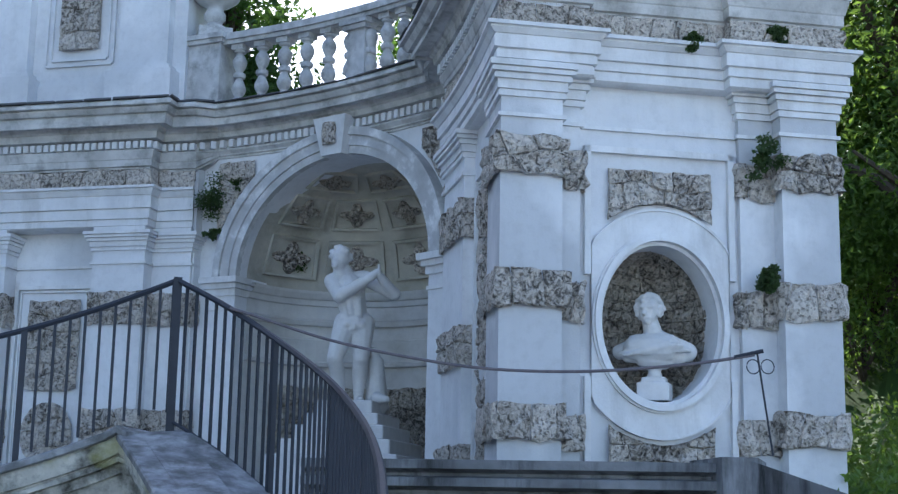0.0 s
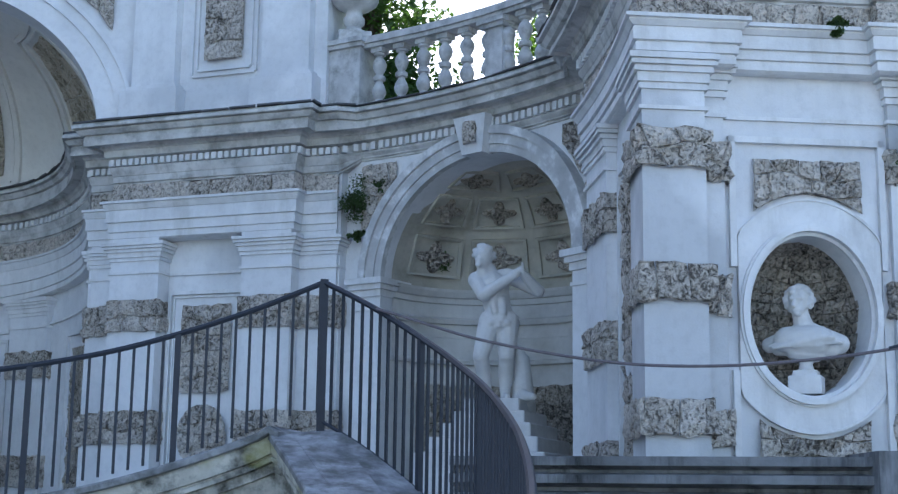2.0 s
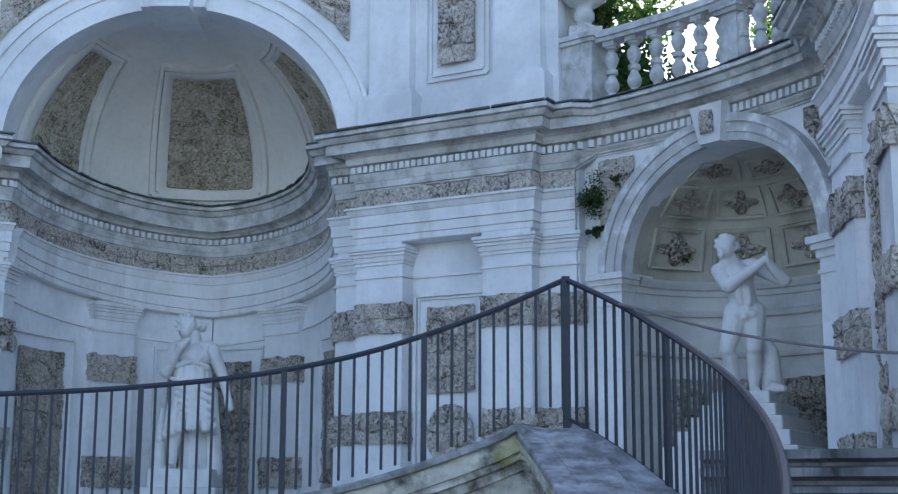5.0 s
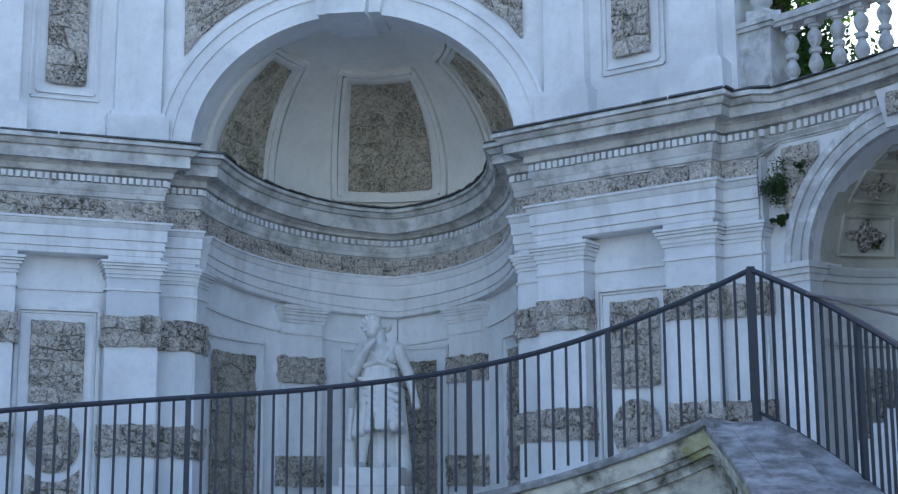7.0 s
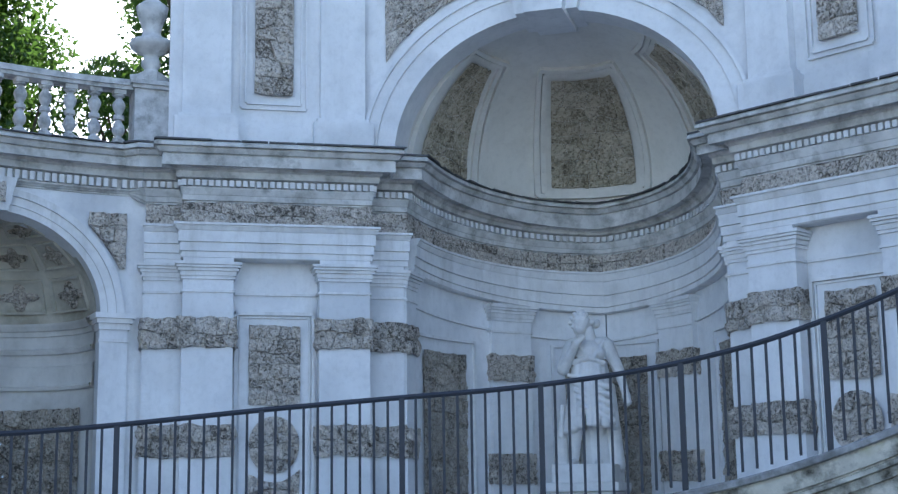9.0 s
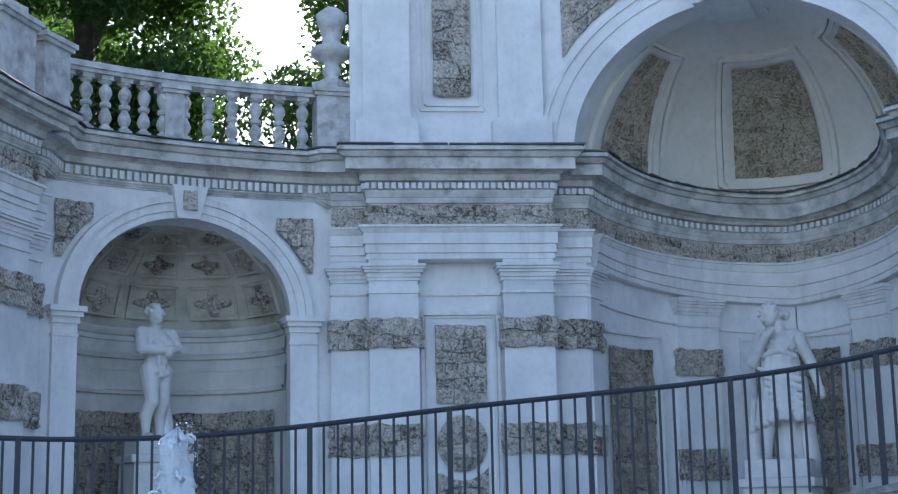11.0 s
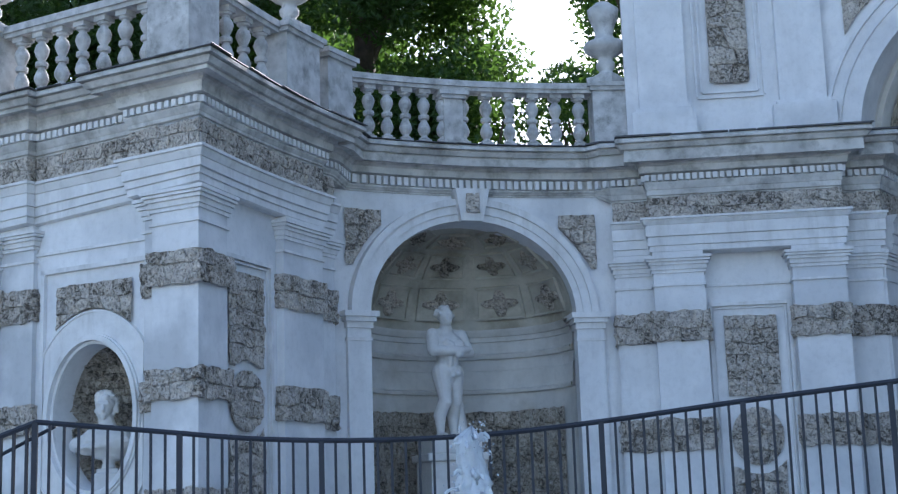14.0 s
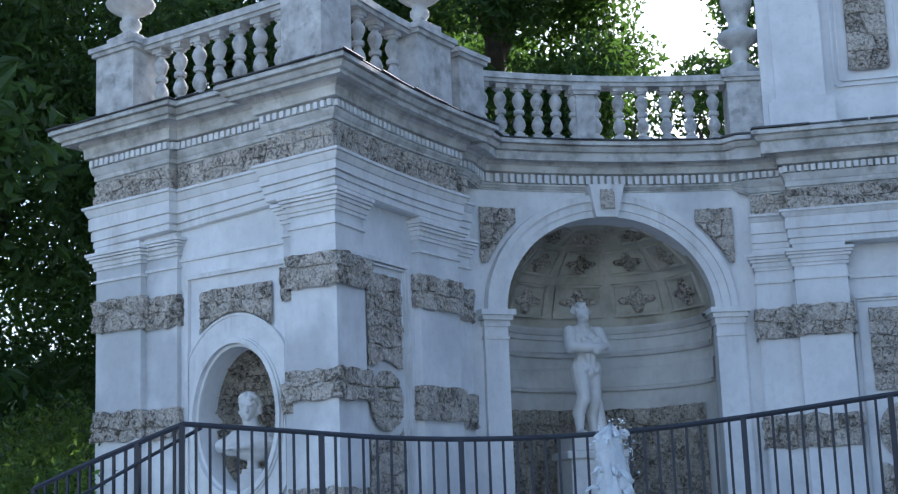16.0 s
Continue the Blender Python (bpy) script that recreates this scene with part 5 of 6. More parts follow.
def bust(wall, s, o, z, k, turn, tx, label):
    limbs = [((-0.045, 0.0, 0.885), (-0.055, -0.03, 0.8), 0.105, 0.078), ((-0.06 + 0.05 * tx, -0.1, 0.86), (-0.06 + 0.06 * tx, -0.125, 0.815), 0.016, 0.022), ((-0.1, -0.085, 0.885), (-0.01, -0.09, 0.885), 0.022, 0.022),
             ((-0.08, -0.095, 0.775), (-0.03, -0.097, 0.775), 0.014, 0.014), ((-0.055, -0.08, 0.745), (-0.05, -0.085, 0.74), 0.026, 0.026), ((-0.045, 0.02, 0.77), (-0.01, 0.03, 0.62), 0.075, 0.095)]
    limbs += [((0, 0.03, 0.585), (-0.33, 0.03, 0.47), 0.1, 0.075), ((0, 0.03, 0.585), (0.3, 0.03, 0.46), 0.105, 0.095), ((-0.15, -0.05, 0.5), (0.12, -0.06, 0.49), 0.13, 0.14), ((-0.24, -0.01, 0.43), (0.24, -0.01, 0.42), 0.07, 0.08), ((-0.08, -0.02, 0.42), (0.08, -0.02, 0.4), 0.11, 0.11), ((0, 0, 0.36), (0, 0, 0.28), 0.1, 0.06), ((0, 0, 0.28), (0, 0, 0.2), 0.06, 0.08)]
    rnd = random.Random(int(k * 100))
    for i in range(9):
        u = i / 8
        limbs.append(((-0.3 + 0.3 * u, -0.13 - 0.05 * math.sin(u * 3), 0.42 + 0.02 * rnd.random()), (0.05 + 0.3 * u, -0.12 - 0.06 * math.sin(u * 3), 0.56 - 0.12 * u + 0.03 * rnd.random()), 0.016 + 0.008 * rnd.random(), 0.022))
    for i in range(95):
        a, e = rnd.uniform(0, 2 * math.pi), rnd.uniform(-0.9, 1.5)
        v = Vector((math.cos(a) * math.cos(e), math.sin(a) * math.cos(e), math.sin(e)))
        if v.y < -0.35 and e < 0.5:
            continue
        c = Vector((-0.045, 0.015, 0.885)) + v * 0.12
        limbs.append((c, c + Vector((rnd.uniform(-0.02, 0.02), 0, rnd.uniform(-0.03, 0.0))), rnd.uniform(0.02, 0.034), 0.02))
    bm = bmesh.new()
    for p, q, r0, r1 in limbs:
        blob(bm, p, q, r0, r1)
    box(bm, -0.15, 0.15, -0.12, 0.12, 0.0, 0.17)
    box(bm, -0.11, 0.11, -0.1, 0.1, 0.16, 0.22)
    bm.transform(Matrix.Scale(k, 4))
    me = bpy.data.meshes.new("marble_bust")
    bm.to_mesh(me)
    bm.free()
    me.materials.append(MARBLE)
    ob = new("marble_bust", me)
    m = ob.modifiers.new("blend", "REMESH")
    m.mode, m.voxel_size, m.use_smooth_shade = "VOXEL", 0.009, True
    sm = ob.modifiers.new("soft", "SMOOTH")
    sm.factor, sm.iterations = 0.5, 1
    ob.matrix_world = Matrix.Translation(wall.point(s, o, z)) @ pose(0, 0, 0, 0, 0, turn)
    return tagged(ob, label, "bust", "busts in oval niches")


bust(WR["F"], 1.36, -0.4, G + 0.93, 0.84, -32, -0.3, "pale marble bust with curled hair in an oval niche")
bust(WL["F"], 1.55, -0.38, G + 0.29, 1.04, 42, 0.2, "pale marble bust on a small foot in an oval niche")
# ---- the double stair before the front, its iron railing, the rope ----
def spot(angle, rise, d):
    a = radians(angle)
    return Vector((EYE[0] + d * math.sin(a), d * math.cos(a), EYE[2] + d * rise))


def spline(pts, n=6):
    out = []
    for i in range(len(pts) - 1):
        p0, p1, p2, p3 = pts[max(i - 1, 0)], pts[i], pts[i + 1], pts[min(i + 2, len(pts) - 1)]
        for k in range(n):
            t = k / n
            out.append(0.5 * ((2 * p1) + (p2 - p0) * t + (2 * p0 - 5 * p1 + 4 * p2 - p3) * t * t + (3 * p1 - p0 - 3 * p2 + p3) * t ** 3))
    out.append(pts[-1])
    return out


RAIL_END = [spot(-57.64, 0.0245, 11.3), spot(-55.41, 0.0417, 10.9), spot(-52.06, 0.065, 10.4)]
RAIL_LONG = [spot(*q) for q in ((-52.06, 0.0655, 10.4), (-47.96, 0.0587, 10.3), (-43.39, 0.0509, 10.2), (-38.79, 0.0479, 10.2), (-34.2, 0.0495, 10.2), (-29.69, 0.0557, 10.2), (-24.2, 0.0655, 10.2), (-19.0, 0.073, 10.2), (-13.91, 0.0795, 10.2), (-9.0, 0.0895, 10.2), (-5.39, 0.1015, 10.15), (-2.48, 0.1155, 10.1), (0.96, 0.1367, 10.05), (4.12, 0.1605, 10.0))]
RAIL_DOWN = [spot(*q) for q in ((4.12, 0.1605, 10.0), (6.21, 0.1425, 9.6), (8.57, 0.1166, 9.0), (9.99, 0.0985, 8.4), (10.94, 0.0834, 7.8), (11.9, 0.0615, 7.0), (12.4, 0.0401, 6.3), (12.62, 0.0184, 5.7), (12.6, 0.0, 5.2))]


def railing(path, step, drop, posts, label, thick=0.0095):
    th = thing("iron_railing", label, "railing", "stair railings", at=path[0] - Vector((0, 0, drop)))
    bm = bmesh.new()
    tube(bm, path, 0.021, 6)
    world_part("handrail", bm, IRON, th)
    if drop > 0.92:
        bm = bmesh.new()
        tube(bm, [p - Vector((0, 0, drop - 0.05)) for p in path], 0.012, 6)
        world_part("bottom_rail", bm, IRON, th)
    acc, nxt, k = 0.0, 0.0, 0
    bar = bmesh.new()
    box(bar, -thick, thick, -thick, thick, -drop + 0.04, 0)
    bar_me = bpy.data.meshes.new("bar")
    bar.to_mesh(bar_me)
    bar_me.materials.append(IRON)
    bar.free()
    post = bmesh.new()
    box(post, -0.02, 0.02, -0.018, 0.018, -drop - 0.02, 0)
    post_me = bpy.data.meshes.new("post")
    post.to_mesh(post_me)
    post_me.materials.append(IRON)
    post.free()
    for a, b in zip(path, path[1:]):
        L = (b - a).xy.length
        while nxt <= acc + L:
            p = a + (b - a) * ((nxt - acc) / L)
            big = k % posts == 0
            ob = new("post" if big else "bar", post_me if big else bar_me)
            ob.parent = th
            ob.matrix_basis = Matrix.Translation(p - Vector(th.location)) @ Matrix.Rotation(math.atan2((b - a).y, (b - a).x), 4, "Z")
            nxt += step
            k += 1
        acc += L
    return th


railing(spline(RAIL_END, 5), 0.11, 0.9, 9, "dark painted iron railing of the lower flight")
railing(spline(RAIL_LONG, 5), 0.1, 0.9, 10, "dark painted iron railing rising along the curved stair")
railing(spline(RAIL_DOWN, 6), 0.1, 1.03, 11, "dark painted iron railing sweeping down from the landing", 0.0085)
bm = bmesh.new()
p = spot(4.12, 0.1605, 10.0)
box(bm, p.x - 0.028, p.x + 0.028, p.y - 0.028, p.y + 0.028, p.z - 1.12, p.z + 0.02)
newel = thing("newel_post", "thick dark iron post on the stair landing", "post", at=(p.x, p.y, p.z - 1.12))
world_part("shaft", bm, IRON, newel)

bm = bmesh.new()
tube(bm, [spot(-51.3, 0.0625, 10.5), spot(-53.5, 0.042, 10.6), spot(-56.2, 0.016, 10.8)], 0.014, 6)
low = thing("hand_bar", "thin dark iron hand bar beside the lower flight", "railing", at=spot(-56.2, 0.016, 10.8))
world_part("bar", bm, IRON, low)

# stone string wall under the railing: coping, raking mouldings, rendered wall
stair = thing("stair_wall_1", "mossy weathered stone stair wall with raking mouldings", "wall", kind="structure", at=(3.0, 10.0, 0))


def raking(path, layers, inward, name, mat, foot=None):
    bm = bmesh.new()
    rows = []
    for i, p in enumerate(path):
        d = (path[min(i + 1, len(path) - 1)] - path[max(i - 1, 0)]).xy.normalized()
        n = Vector((d.y, -d.x)) * inward
        ring_ = []
        for o, z in layers:
            zz = p.z + z if z is not None else foot
            ring_.append(bm.verts.new((p.x + n.x * o, p.y + n.y * o, zz)))
        rows.append(ring_)
    m = len(layers)
    for a, b in zip(rows, rows[1:]):
        for j in range(m):
            bm.faces.new((a[j], b[j], b[(j + 1) % m], a[(j + 1) % m]))
    bm.faces.new(rows[0])
    bm.faces.new(rows[-1][::-1])
    return world_part(name, bm, mat, stair)


base_long = [p - Vector((0, 0, 0.9)) for p in spline(RAIL_LONG, 5)]
base_long[-1] = spot(3.0, 0.0535, 9.95)
base_long = base_long[:-5] + [base_long[-5], base_long[-4], base_long[-1]]
right_edge = [spot(3.0, 0.0535, 9.95), spot(3.9, 0.034, 9.3), spot(4.8, 0.012, 8.6), spot(6.2, -0.03, 7.4), spot(8.5, -0.09, 5.8)]
base_down = [p - Vector((0, 0, 0.97)) for p in spline(RAIL_DOWN, 6)]
for path in (base_long, right_edge):
    raking(path, [(-0.3, 0.0), (0.155, 0.0), (0.165, -0.012), (0.165, -0.05), (0.15, -0.06), (-0.3, -0.06)], 1, "coping", SLAB)
    raking(path, [(-0.25, -0.06), (0.115, -0.06), (0.12, -0.08), (0.1, -0.185), (0.07, -0.19), (0.07, -0.205), (0.085, -0.21), (0.085, -0.24), (0.04, -0.25), (0.04, -0.315), (0.0, -0.32), (-0.25, -0.32)], 1, "raking_moulding", STAIR)
    raking(path, [(-0.25, -0.32), (0.0, -0.32), (0.0, None), (-0.25, None)], 1, "wall_body", STAIR, -0.1)
# sloping slab between the outer edge and the rail that runs down to the forecourt
bm = bmesh.new()
n = 14
outer = [right_edge[0].lerp(right_edge[2], k / 6) for k in range(7)] + [right_edge[2].lerp(right_edge[4], k / 7) for k in range(1, 8)]
inner = [base_down[min(int(k * (len(base_down) - 1) / (n - 1)), len(base_down) - 1)] for k in range(n)]
inner[0] = spot(4.5, 0.0565, 10.05)
up_ = [[bm.verts.new(a), bm.verts.new(a.lerp(b, 0.5)), bm.verts.new(b)] for a, b in zip(outer, inner)]
lo_ = [[bm.verts.new(v.co - Vector((0, 0, 0.12))) for v in r] for r in up_]
for a, b, c, d in zip(up_, up_[1:], lo_, lo_[1:]):
    for j in range(2):
        bm.faces.new((a[j], a[j + 1], b[j + 1], b[j]))
        bm.faces.new((c[j], c[j + 1], d[j + 1], d[j]))
    bm.faces.new((a[0], b[0], d[0], c[0]))
    bm.faces.new((a[2], b[2], d[2], c[2]))
world_part("flight_slab", bm, SLAB, stair)

# blackened parapet below the right wing
parapet = thing("parapet_1", "blackened stone parapet with stepped mouldings", "parapet", kind="structure", at=(7, 9.2, 0))
pa_, pb_ = spot(9.5, 0.039, 9.75), spot(25.9, 0.0438, 9.45)
bm = bmesh.new()
d = (pb_ - pa_).xy.normalized()
nn = Vector((d.y, -d.x))
prof = [(-0.9, 0.0), (0.12, 0.0), (0.12, -0.06), (0.03, -0.085), (0.03, -0.105), (0.13, -0.12), (0.13, -0.175), (0.0, -0.2), (0.0, -0.225), (0.1, -0.24), (0.1, -0.28), (-0.03, -0.31), (-0.03, -2.1), (-0.9, -2.1)]
rows = [[bm.verts.new((p.x + nn.x * o, p.y + nn.y * o, pa_.z + z)) for o, z in prof] for p in (pa_, pb_)]
for j in range(len(prof)):
    k = (j + 1) % len(prof)
    bm.faces.new((rows[0][j], rows[1][j], rows[1][k], rows[0][k]))
bm.faces.new(rows[0])
bm.faces.new(rows[1][::-1])
world_part("moulded_wall", bm, PARAPET, parapet)
q0, q1 = spot(25.8, 0.0445, 9.3), spot(27.3, 0.044, 9.3)
bm = bmesh.new()
prism(bm, [(q0.x, q0.y - 0.1, -0.1), (q1.x, q1.y - 0.05, -0.1), (q1.x + 0.4, q1.y + 0.6, -0.1), (q0.x + 0.1, q0.y + 0.6, -0.1)], [(q0.x, q0.y - 0.1, q0.z), (q1.x, q1.y - 0.05, q0.z), (q1.x + 0.4, q1.y + 0.6, q0.z), (q0.x + 0.1, q0.y + 0.6, q0.z)])
world_part("end_block", bm, PARAPET, parapet)
e0, e1 = spot(26.9, 0.044, 9.3), spot(33.5, 0.005, 8.3)
bm = bmesh.new()
prism(bm, [(e0.x, e0.y, -0.1), (e1.x, e1.y, -0.1), (e1.x + 0.3, e1.y + 0.5, -0.1), (e0.x + 0.3, e0.y + 0.5, -0.1)], [(e0.x, e0.y, e0.z), (e1.x, e1.y, e1.z), (e1.x + 0.3, e1.y + 0.5, e1.z), (e0.x + 0.3, e0.y + 0.5, e0.z)])
world_part("ramp_wall", bm, PARAPET, parapet)

rope = thing("rope_rail", "thin worn rope slung as a hand line", "rope", at=spot(6.6, 0.138, 9.3))
bm = bmesh.new()
tube(bm, spline([spot(*q) for q in ((6.2, 0.1425, 9.6), (7.02, 0.1388, 9.4), (10.17, 0.1228, 9.2), (13.5, 0.1115, 9.1), (16.94, 0.1042, 9.0), (20.87, 0.1035, 9.0), (24.76, 0.1087, 9.0), (27.4, 0.1152, 9.0))], 6), 0.011, 6)
world_part("rope", bm, CORD, rope)
rod = thing("iron_stake", "rusty iron stake with two scrolls holding the rope", "stake", at=spot(28.05, 0.044, 9.0))
bm = bmesh.new()
tube(bm, [spot(27.5, 0.1175, 9.0), spot(28.03, 0.046, 9.0)], 0.0065, 6)
tube(bm, [spot(26.6, 0.1135, 9.0), spot(27.75, 0.118, 9.0)], 0.014, 6)
world_part("shaft", bm, IRON, rod)
for e in (-1, 1):
    bm = bmesh.new()
    c = spot(27.62 + e * 0.28, 0.107, 9.0)
    tube(bm, [c + Vector((0.045 * math.cos(2 * math.pi * i / 14), 0, 0.045 * math.sin(2 * math.pi * i / 14))) for i in range(15)], 0.004, 5)
    world_part("scroll", bm, IRON, rod)

# ---- water jet of the fountain ----
WATER = bpy.data.materials.new("foaming_water")
WATER.use_nodes = True
wb = WATER.node_tree.nodes["Principled BSDF"]
wb.inputs["Base Color"].default_value = (0.85, 0.92, 0.97, 1)
wb.inputs["Roughness"].default_value = 0.08
wb.inputs["Transmission Weight"].default_value = 0.45
wb.inputs["IOR"].default_value = 1.33
jet = thing("water_jet", "foaming white water jet of the fountain", "water jet", at=(spot(-34.95, 0, 7.5).x, spot(-34.95, 0, 7.5).y, 0))
bm = bmesh.new()
hj = EYE[2] + 7.5 * 0.0545
rows = []
for i in range(110):
    z = hj * i / 109
    drop = hj - z
    r0 = 0.04 + 0.12 * min(drop, 1.2)
    r0 *= min(1.0, math.sqrt(drop / 0.06) + 0.05)
    cx, cy = 0.02 * noise.noise(Vector((z * 5, 1, 0))), 0.02 * noise.noise(Vector((z * 5, 9, 0)))
    rows.append([])
    for k in range(44):
        a = 2 * math.pi * k / 44
        v = Vector((math.cos(a) * 1.5, math.sin(a) * 1.5, z * 7))
        r = r0 * (1 + 0.4 * noise.noise(v) + 0.42 * abs(noise.noise(v * 2.3)) + 0.3 * noise.noise(v * 5.5) + 0.16 * noise.noise(v * 11))
        rows[-1].append(bm.verts.new((cx + r * math.cos(a), cy + r * math.sin(a), z + 0.04 * noise.noise(v * 3))))
for a, b in zip(rows, rows[1:]):
    for k in range(44):
        bm.faces.new((a[k], a[(k + 1) % 44], b[(k + 1) % 44], b[k]))
bm.faces.new(rows[-1])
part("water_column", bm, WATER, jet, smooth=True)
rnd = random.Random(4)
for i in range(14):
    bm = bmesh.new()
    a, z = rnd.uniform(0, 2 * math.pi), hj - rnd.uniform(0.02, 0.45)
    r = 0.035 + 0.11 * (hj - z)
    out_ = rnd.uniform(0.04, 0.09)
    pts_ = [((r + out_ * u) * math.cos(a), (r + out_ * u) * math.sin(a), z + 0.09 * u - 0.1 * u * u) for u in (0, 0.3, 0.6, 0.85, 1.0)]
    tube(bm, pts_, [0.016, 0.011, 0.008, 0.011, 0.004], 7)
    part("splash", bm, WATER, jet, smooth=True)
bm = bmesh.new()
for i in range(130):
    z = hj - abs(rnd.gauss(0, 0.25)) + 0.04
    a, r = rnd.uniform(0, 2 * math.pi), 0.05 + 0.14 * max(0, hj - z) + abs(rnd.gauss(0, 0.025))
    bmesh.ops.create_icosphere(bm, subdivisions=1, radius=rnd.uniform(0.003, 0.008), matrix=Matrix.Translation((r * math.cos(a), r * math.sin(a), z)))
tagged(part("droplets", bm, WATER, jet), kind="stuff")

# ---- ground, terrace, hillside ----
bm = bmesh.new()
xs = [-900, -300, -120, -60] + [-40 + 2 * i for i in range(41)] + [60, 120, 300, 900]
ys = [-600, -120, -40] + [-10 + 2 * i for i in range(36)] + [80, 130, 260, 600, 1500]


def lie(x, y):
    side = min(max((abs(x) - 11.5) / 3.0, 0), 1)
    rise = min(max((y - (8 if side > 0.5 else 21.5)) / 14.0, 0), 1) if side > 0.5 else (1.0 if y > 22.5 else 0.0)
    rise = rise * rise * (3 - 2 * rise)
    return 5.9 * rise + (0.25 * noise.noise(Vector((x * 0.15, y * 0.15, 0))) * rise) + (max(0, y - 60) * 0.02)


gv = [[bm.verts.new((x, y, lie(x, y))) for y in ys] for x in xs]
for i in range(len(xs) - 1):
    for j in range(len(ys) - 1):
        bm.faces.new((gv[i][j], gv[i + 1][j], gv[i + 1][j + 1], gv[i][j + 1]))
tagged(part("ground", bm, GRASS, None, "grassy hillside rising behind the building"), category="ground", kind="structure")
bm = bmesh.new()
edge = [spot(a, 0, 10.45).xy for a in range(-60, 12, 4)] + [Vector((6.4, 9.65)), Vector((12.5, 9.35)), Vector((12.5, 21.8)), Vector((-12.5, 21.8)), Vector((-12.5, 8.9))]
prism(bm, [(p.x, p.y, -0.05) for p in edge], [(p.x, p.y, FLOOR) for p in edge])
tagged(part("terrace", bm, PAVE, None, "gravel terrace before the curved front"), category="terrace", kind="structure")
# out of view: made wide and pale as a reflector for dome and soffits
bm = bmesh.new()
box(bm, -32, 34, -45, 8.0, -0.02, 0.012)
tagged(part("forecourt", bm, PAVE, None, "unseen pale gravel forecourt, widened to bounce light onto the front"), category="forecourt", kind="structure")


# ---- plants ----
def leaf_cloud(name, parent, centres, per, spread, size, mat, seed, flat=0.0):
    """Many small folded leaves round the given centres, as one mesh."""
    r = np.random.RandomState(seed)
    c = np.repeat(np.array(centres), per, axis=0)
    n = len(c)
    v = r.normal(size=(n, 3))
    v /= np.linalg.norm(v, axis=1)[:, None]
    c = c + v * (spread * r.rand(n, 1) ** 0.45) * np.array((1, 1, 0.75))
    a = r.normal(size=(n, 3))
    a /= np.linalg.norm(a, axis=1)[:, None]
    b = np.cross(a, r.normal(size=(n, 3)))
    b /= np.linalg.norm(b, axis=1)[:, None] + 1e-9
    s = size * (0.6 + 0.8 * r.rand(n, 1))
    fold = np.cross(a, b) * s * 0.25
    q = np.stack([c - a * s, c - b * s * 0.45 + fold, c + a * s, c + b * s * 0.45 + fold], 1).reshape(-1, 3)
    me = bpy.data.meshes.new(name)
    i = np.arange(n) * 4
    faces = np.concatenate([np.stack([i, i + 1, i + 2], 1), np.stack([i, i + 2, i + 3], 1)])
    me.from_pydata((q - np.array(parent.location)).tolist(), [], faces.tolist())
    me.materials.append(mat)
    ob = new(name, me)
    ob.parent = parent
    return ob


def tree(x, y, h, crown, seed, mat, label, clumps=70, per=260, low=0.3, size=0.15):
    r = random.Random(seed)
    z0 = lie(x, y) - 0.1
    th = thing("tree", label, "tree", "trees behind the building", at=(x, y, z0))
    top = Vector((x + r.uniform(-0.5, 0.5), y, z0 + h * 0.75))
    bm = bmesh.new()
    tube(bm, [(x, y, z0 - 0.3), (x + 0.1, y, z0 + h * 0.25), (x - 0.05, y, z0 + h * 0.5), top], [h * 0.028, h * 0.022, h * 0.015, h * 0.006], 8)
    world_part("trunk", bm, BARK, th)
    cs = []
    for i in range(clumps):
        a, e = r.uniform(0, 2 * math.pi), r.uniform(low, 1.0)
        w = crown * (math.sin(math.pi * min(1.0, (e - low) / (1.0 - low) * 0.85 + 0.13)) ** 0.7) * r.uniform(0.45, 1.0)
        cs.append((x + w * math.cos(a), y + w * math.sin(a), z0 + h * e))
    for i in range(9):
        bm = bmesh.new()
        c = Vector(cs[i * (clumps // 9)])
        s = Vector((x, y, z0 + (c.z - z0) * 0.55))
        tube(bm, [s, s.lerp(c, 0.5) + Vector((0, 0, 0.3)), c], [h * 0.01, h * 0.007, 0.02], 6)
        world_part("limb", bm, BARK, th)
    leaf_cloud("crown", th, cs, per, max(0.95, crown * 0.3), size, mat, seed)
    return th


def toward(angle, d):
    p = spot(angle, 0, d)
    return p.x, p.y


FINE = [(-38.9, 33, 15, 3.5, 130, 640), (-47.5, 31, 15, 3.2, 80, 520), (-26.8, 35, 14, 2.5, 60, 480), (-33.6, 31, 5.2, 1.5, 26, 150), (-30.0, 31, 5.2, 1.5, 26, 110), (-54.5, 30, 16, 4.4, 110, 720), (-60.0, 27, 16, 5.0, 110, 760),
        (5.6, 34, 13.5, 1.4, 44, 360), (16.6, 34, 15, 2.6, 60, 420), (9.6, 31, 5.4, 1.4, 20, 110), (6.3, 30, 6.0, 1.0, 26, 260), (33.5, 25, 16, 5.0, 100, 560), (33.6, 20, 11, 3.4, 100, 900), (36.5, 18, 10, 3.0, 60, 420)]
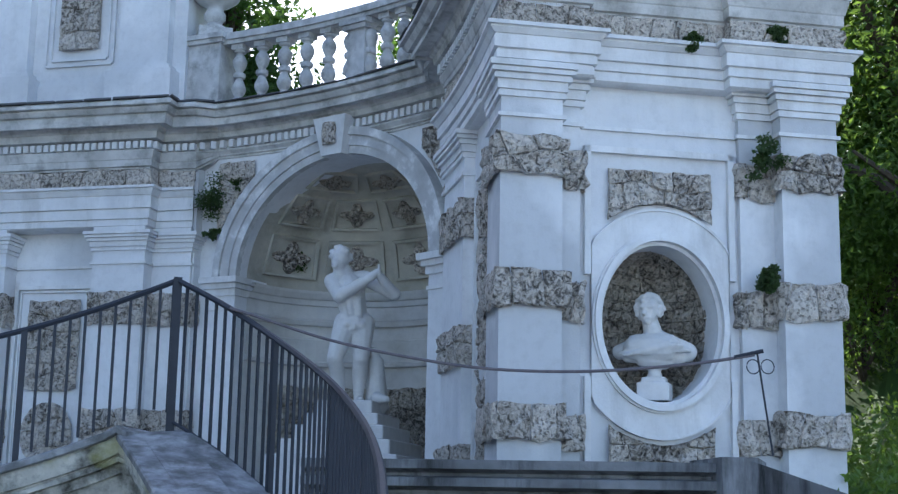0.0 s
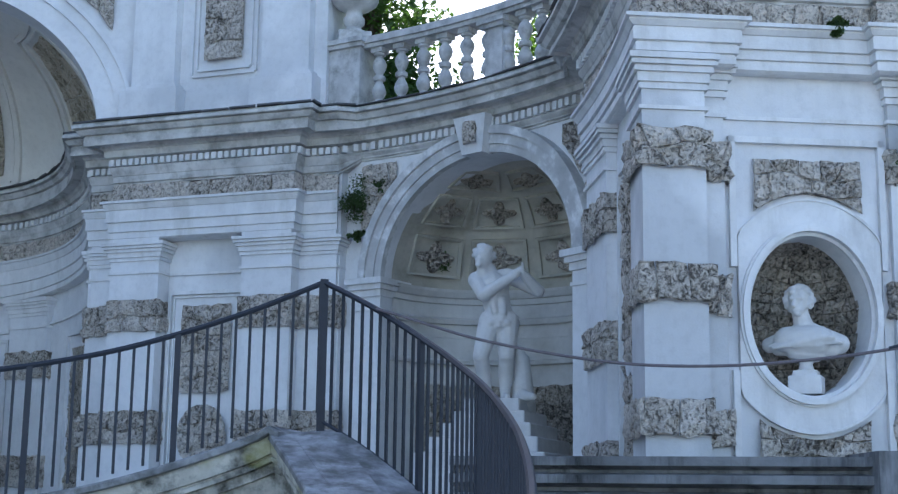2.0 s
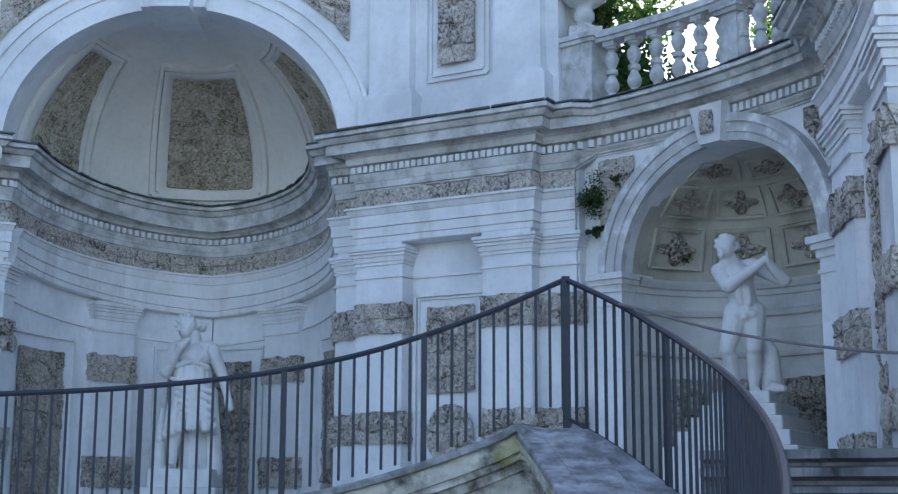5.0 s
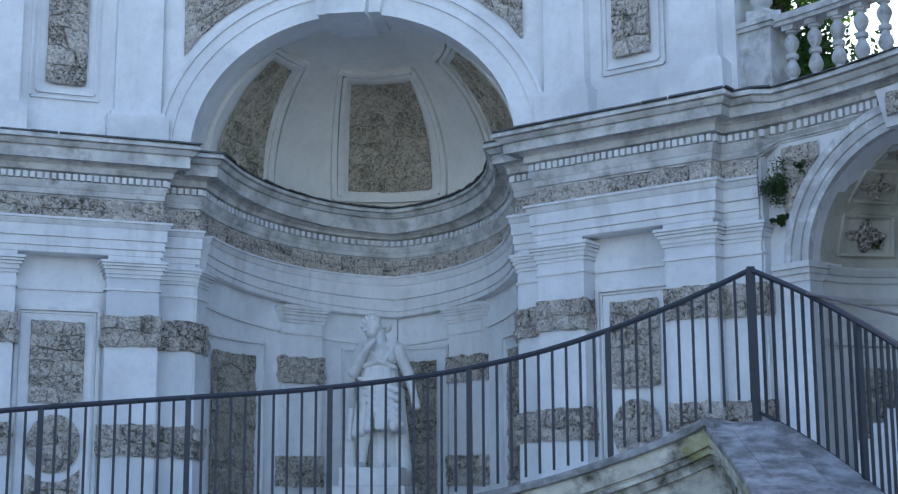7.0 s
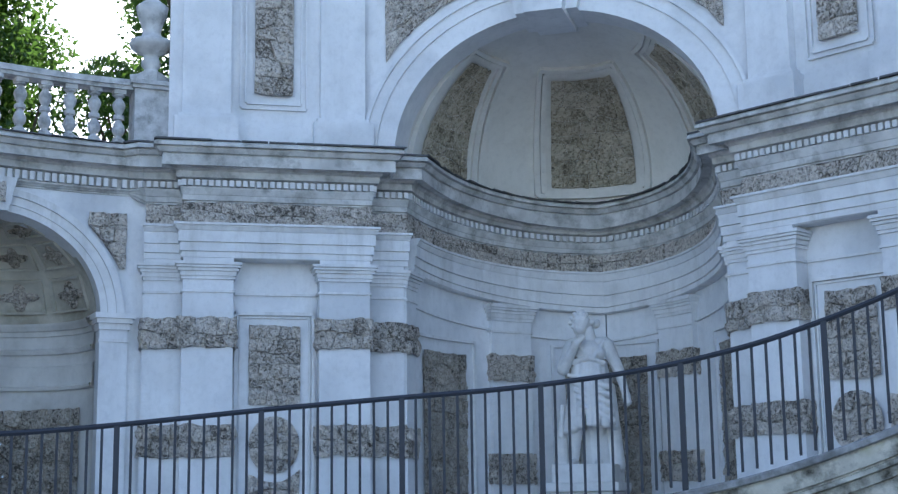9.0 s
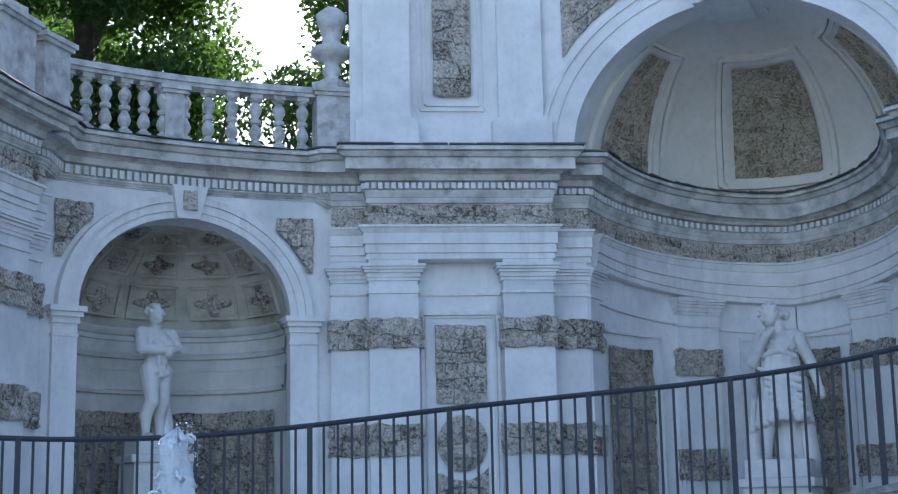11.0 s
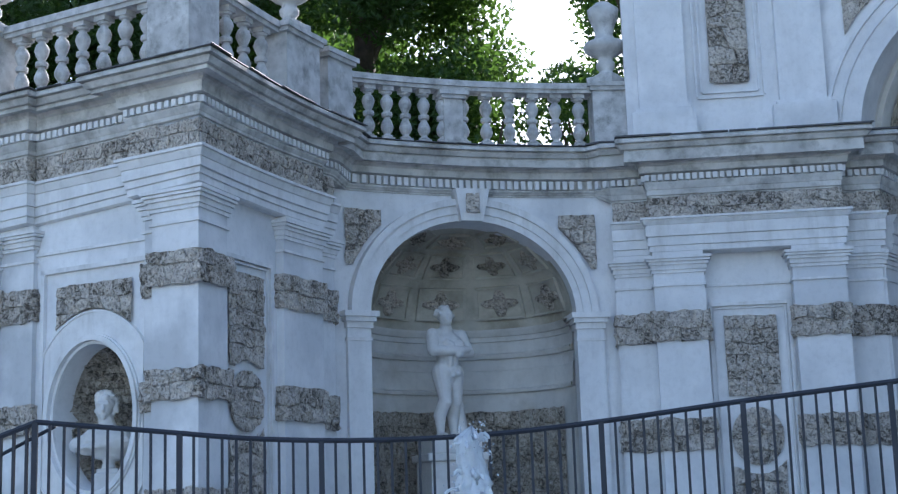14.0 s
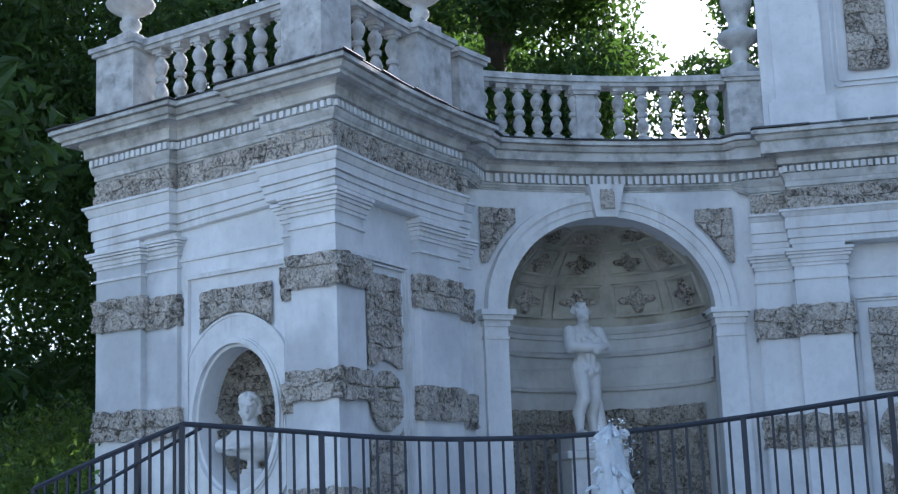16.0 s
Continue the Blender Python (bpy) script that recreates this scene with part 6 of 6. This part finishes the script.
# trees hidden behind the upper storey are added to keep sun off the wings
FAR_AND_SHADE = [(-68.0, 24, 15, 5, 70, 260), (40.0, 22, 15, 5.0, 80, 280), (25.0, 33, 16, 4, 70, 240), (-1.5, 34, 17, 4.2, 80, 260), (-9.0, 35, 17, 5, 80, 260), (-18.0, 36, 16, 4.2, 70, 260), (-41.5, 42, 11.5, 4.0, 80, 300)]
for i, (ang, d, h, cr, cl_, per) in enumerate(FINE + FAR_AND_SHADE):
    x, y = toward(ang, d)
    # trees at the far right get paler leaves, painted as if sunlit
    tree(x, y, h, cr, 11 + i, LEAF_LIGHT if ang > 30 else LEAF, "tall leafy chestnut tree on the hill behind the building, in view or added unseen for shade", cl_, per, 0.12, 0.003 * d if i < len(FINE) else 0.16)


def shrub(x, y, z, r_, seed, label, mat=LEAF_LIGHT, n=36, per=330, size=0.045):
    r = random.Random(seed)
    th = thing("shrub", label, "shrub", "shrubs beside the wings", at=(x, y, z))
    cs = [(x + r.gauss(0, r_ * 0.45), y + r.gauss(0, r_ * 0.45), z + abs(r.gauss(0.5, 0.35)) * r_ * 1.3) for _ in range(n)]
    for c in cs[:8]:
        bm = bmesh.new()
        tube(bm, [(x, y, z - 0.2), ((x + c[0]) / 2, (y + c[1]) / 2, (z + c[2]) / 2 + 0.1), c], [0.04, 0.03, 0.012], 5)
        world_part("stem", bm, BARK, th)
    leaf_cloud("foliage", th, cs, per, r_ * 0.42, size, mat, seed)


for i, (ang, d, z, r_) in enumerate(((-59.3, 18.5, 1.2, 1.7), (-62.5, 17.5, 1.0, 1.9), (-57.6, 21.5, 1.6, 1.6), (32.6, 11.8, 0.2, 1.25), (31.9, 14.5, 0.6, 1.2), (31.6, 13.2, 0.6, 0.8), (31.9, 17.0, 0.6, 1.9), (31.5, 19.0, 0.6, 1.6), (32.3, 21.0, 0.6, 2.0), (31.2, 23.0, 0.6, 2.0), (34.5, 14.5, 1.0, 1.6))):
    x, y = toward(ang, d)
    shrub(x, y, max(0, lie(x, y) - 0.1), r_, 60 + i, "bright green leafy shrub beside the wing")


def weed(name, wall, s, o, z, r_, seed, label, n=8, per=60, leaf=0.022):
    r = random.Random(seed)
    at = wall.point(s, o, z)
    th = thing(name, label, "weed", "weeds on the masonry", at=at)
    cs = [(at[0] + r.gauss(0, r_ * 0.5), at[1] + r.gauss(0, r_ * 0.3) - r_ * 0.3, at[2] + r.gauss(0, r_ * 0.7)) for _ in range(n)]
    for c in cs[:5]:
        bm = bmesh.new()
        tube(bm, [at, c], [0.012, 0.004], 5)
        world_part("stem", bm, BARK, th)
    leaf_cloud("foliage", th, cs, per, r_ * 0.7, leaf, WEED, seed)


weed("weed_tuft", WR["A"], 0.1, 0.1, G + 3.56, 0.17, 1, "dark green weed tuft rooted in the spandrel", 16, 90, 0.018)
weed("weed_tuft", WR["A"], 0.42, 0.06, G + 3.75, 0.06, 7, "thin weed sprig above the arch", 6, 30, 0.018)
weed("weed_tuft", WR["A"], 0.6, -0.83, G + 2.95, 0.12, 8, "dark weed growing inside the arched niche", 14, 60, 0.02)
weed("weed_tuft", WR["A"], 0.15, 0.08, G + 3.18, 0.06, 2, "small weed tuft growing under the spandrel")
weed("weed_tuft", WR["F"], 1.58, -0.05, G + 3.8, 0.06, 3, "weed tuft growing on the architrave", 10, 80)
weed("weed_tuft", WR["F"], 2.26, 0.0, G + 3.9, 0.07, 4, "weed tuft growing at the frieze corner", 10, 80)
weed("weed_tuft", WR["F"], 2.15, 0.0, G + 2.85, 0.1, 5, "leafy weed growing from the stone band", 12, 60)
weed("weed_tuft", WR["F"], 2.15, 0.0, G + 1.87, 0.07, 6, "leafy weed growing from the middle stone band", 10, 90)

# tall grass on the slope beside the right wing
verge = thing("grass_verge", "tall sunlit grass on the slope beside the wing", "grass", kind="stuff", at=(*toward(32, 13), 0.4))
cs = []
rnd = random.Random(8)
for i in range(220):
    x, y = toward(rnd.uniform(30.6, 36), rnd.uniform(11.5, 17))
    cs.append((x, y, lie(x, y) + 0.15))
leaf_cloud("blades", verge, cs, 40, 0.35, 0.09, LEAF_LIGHT, 5)
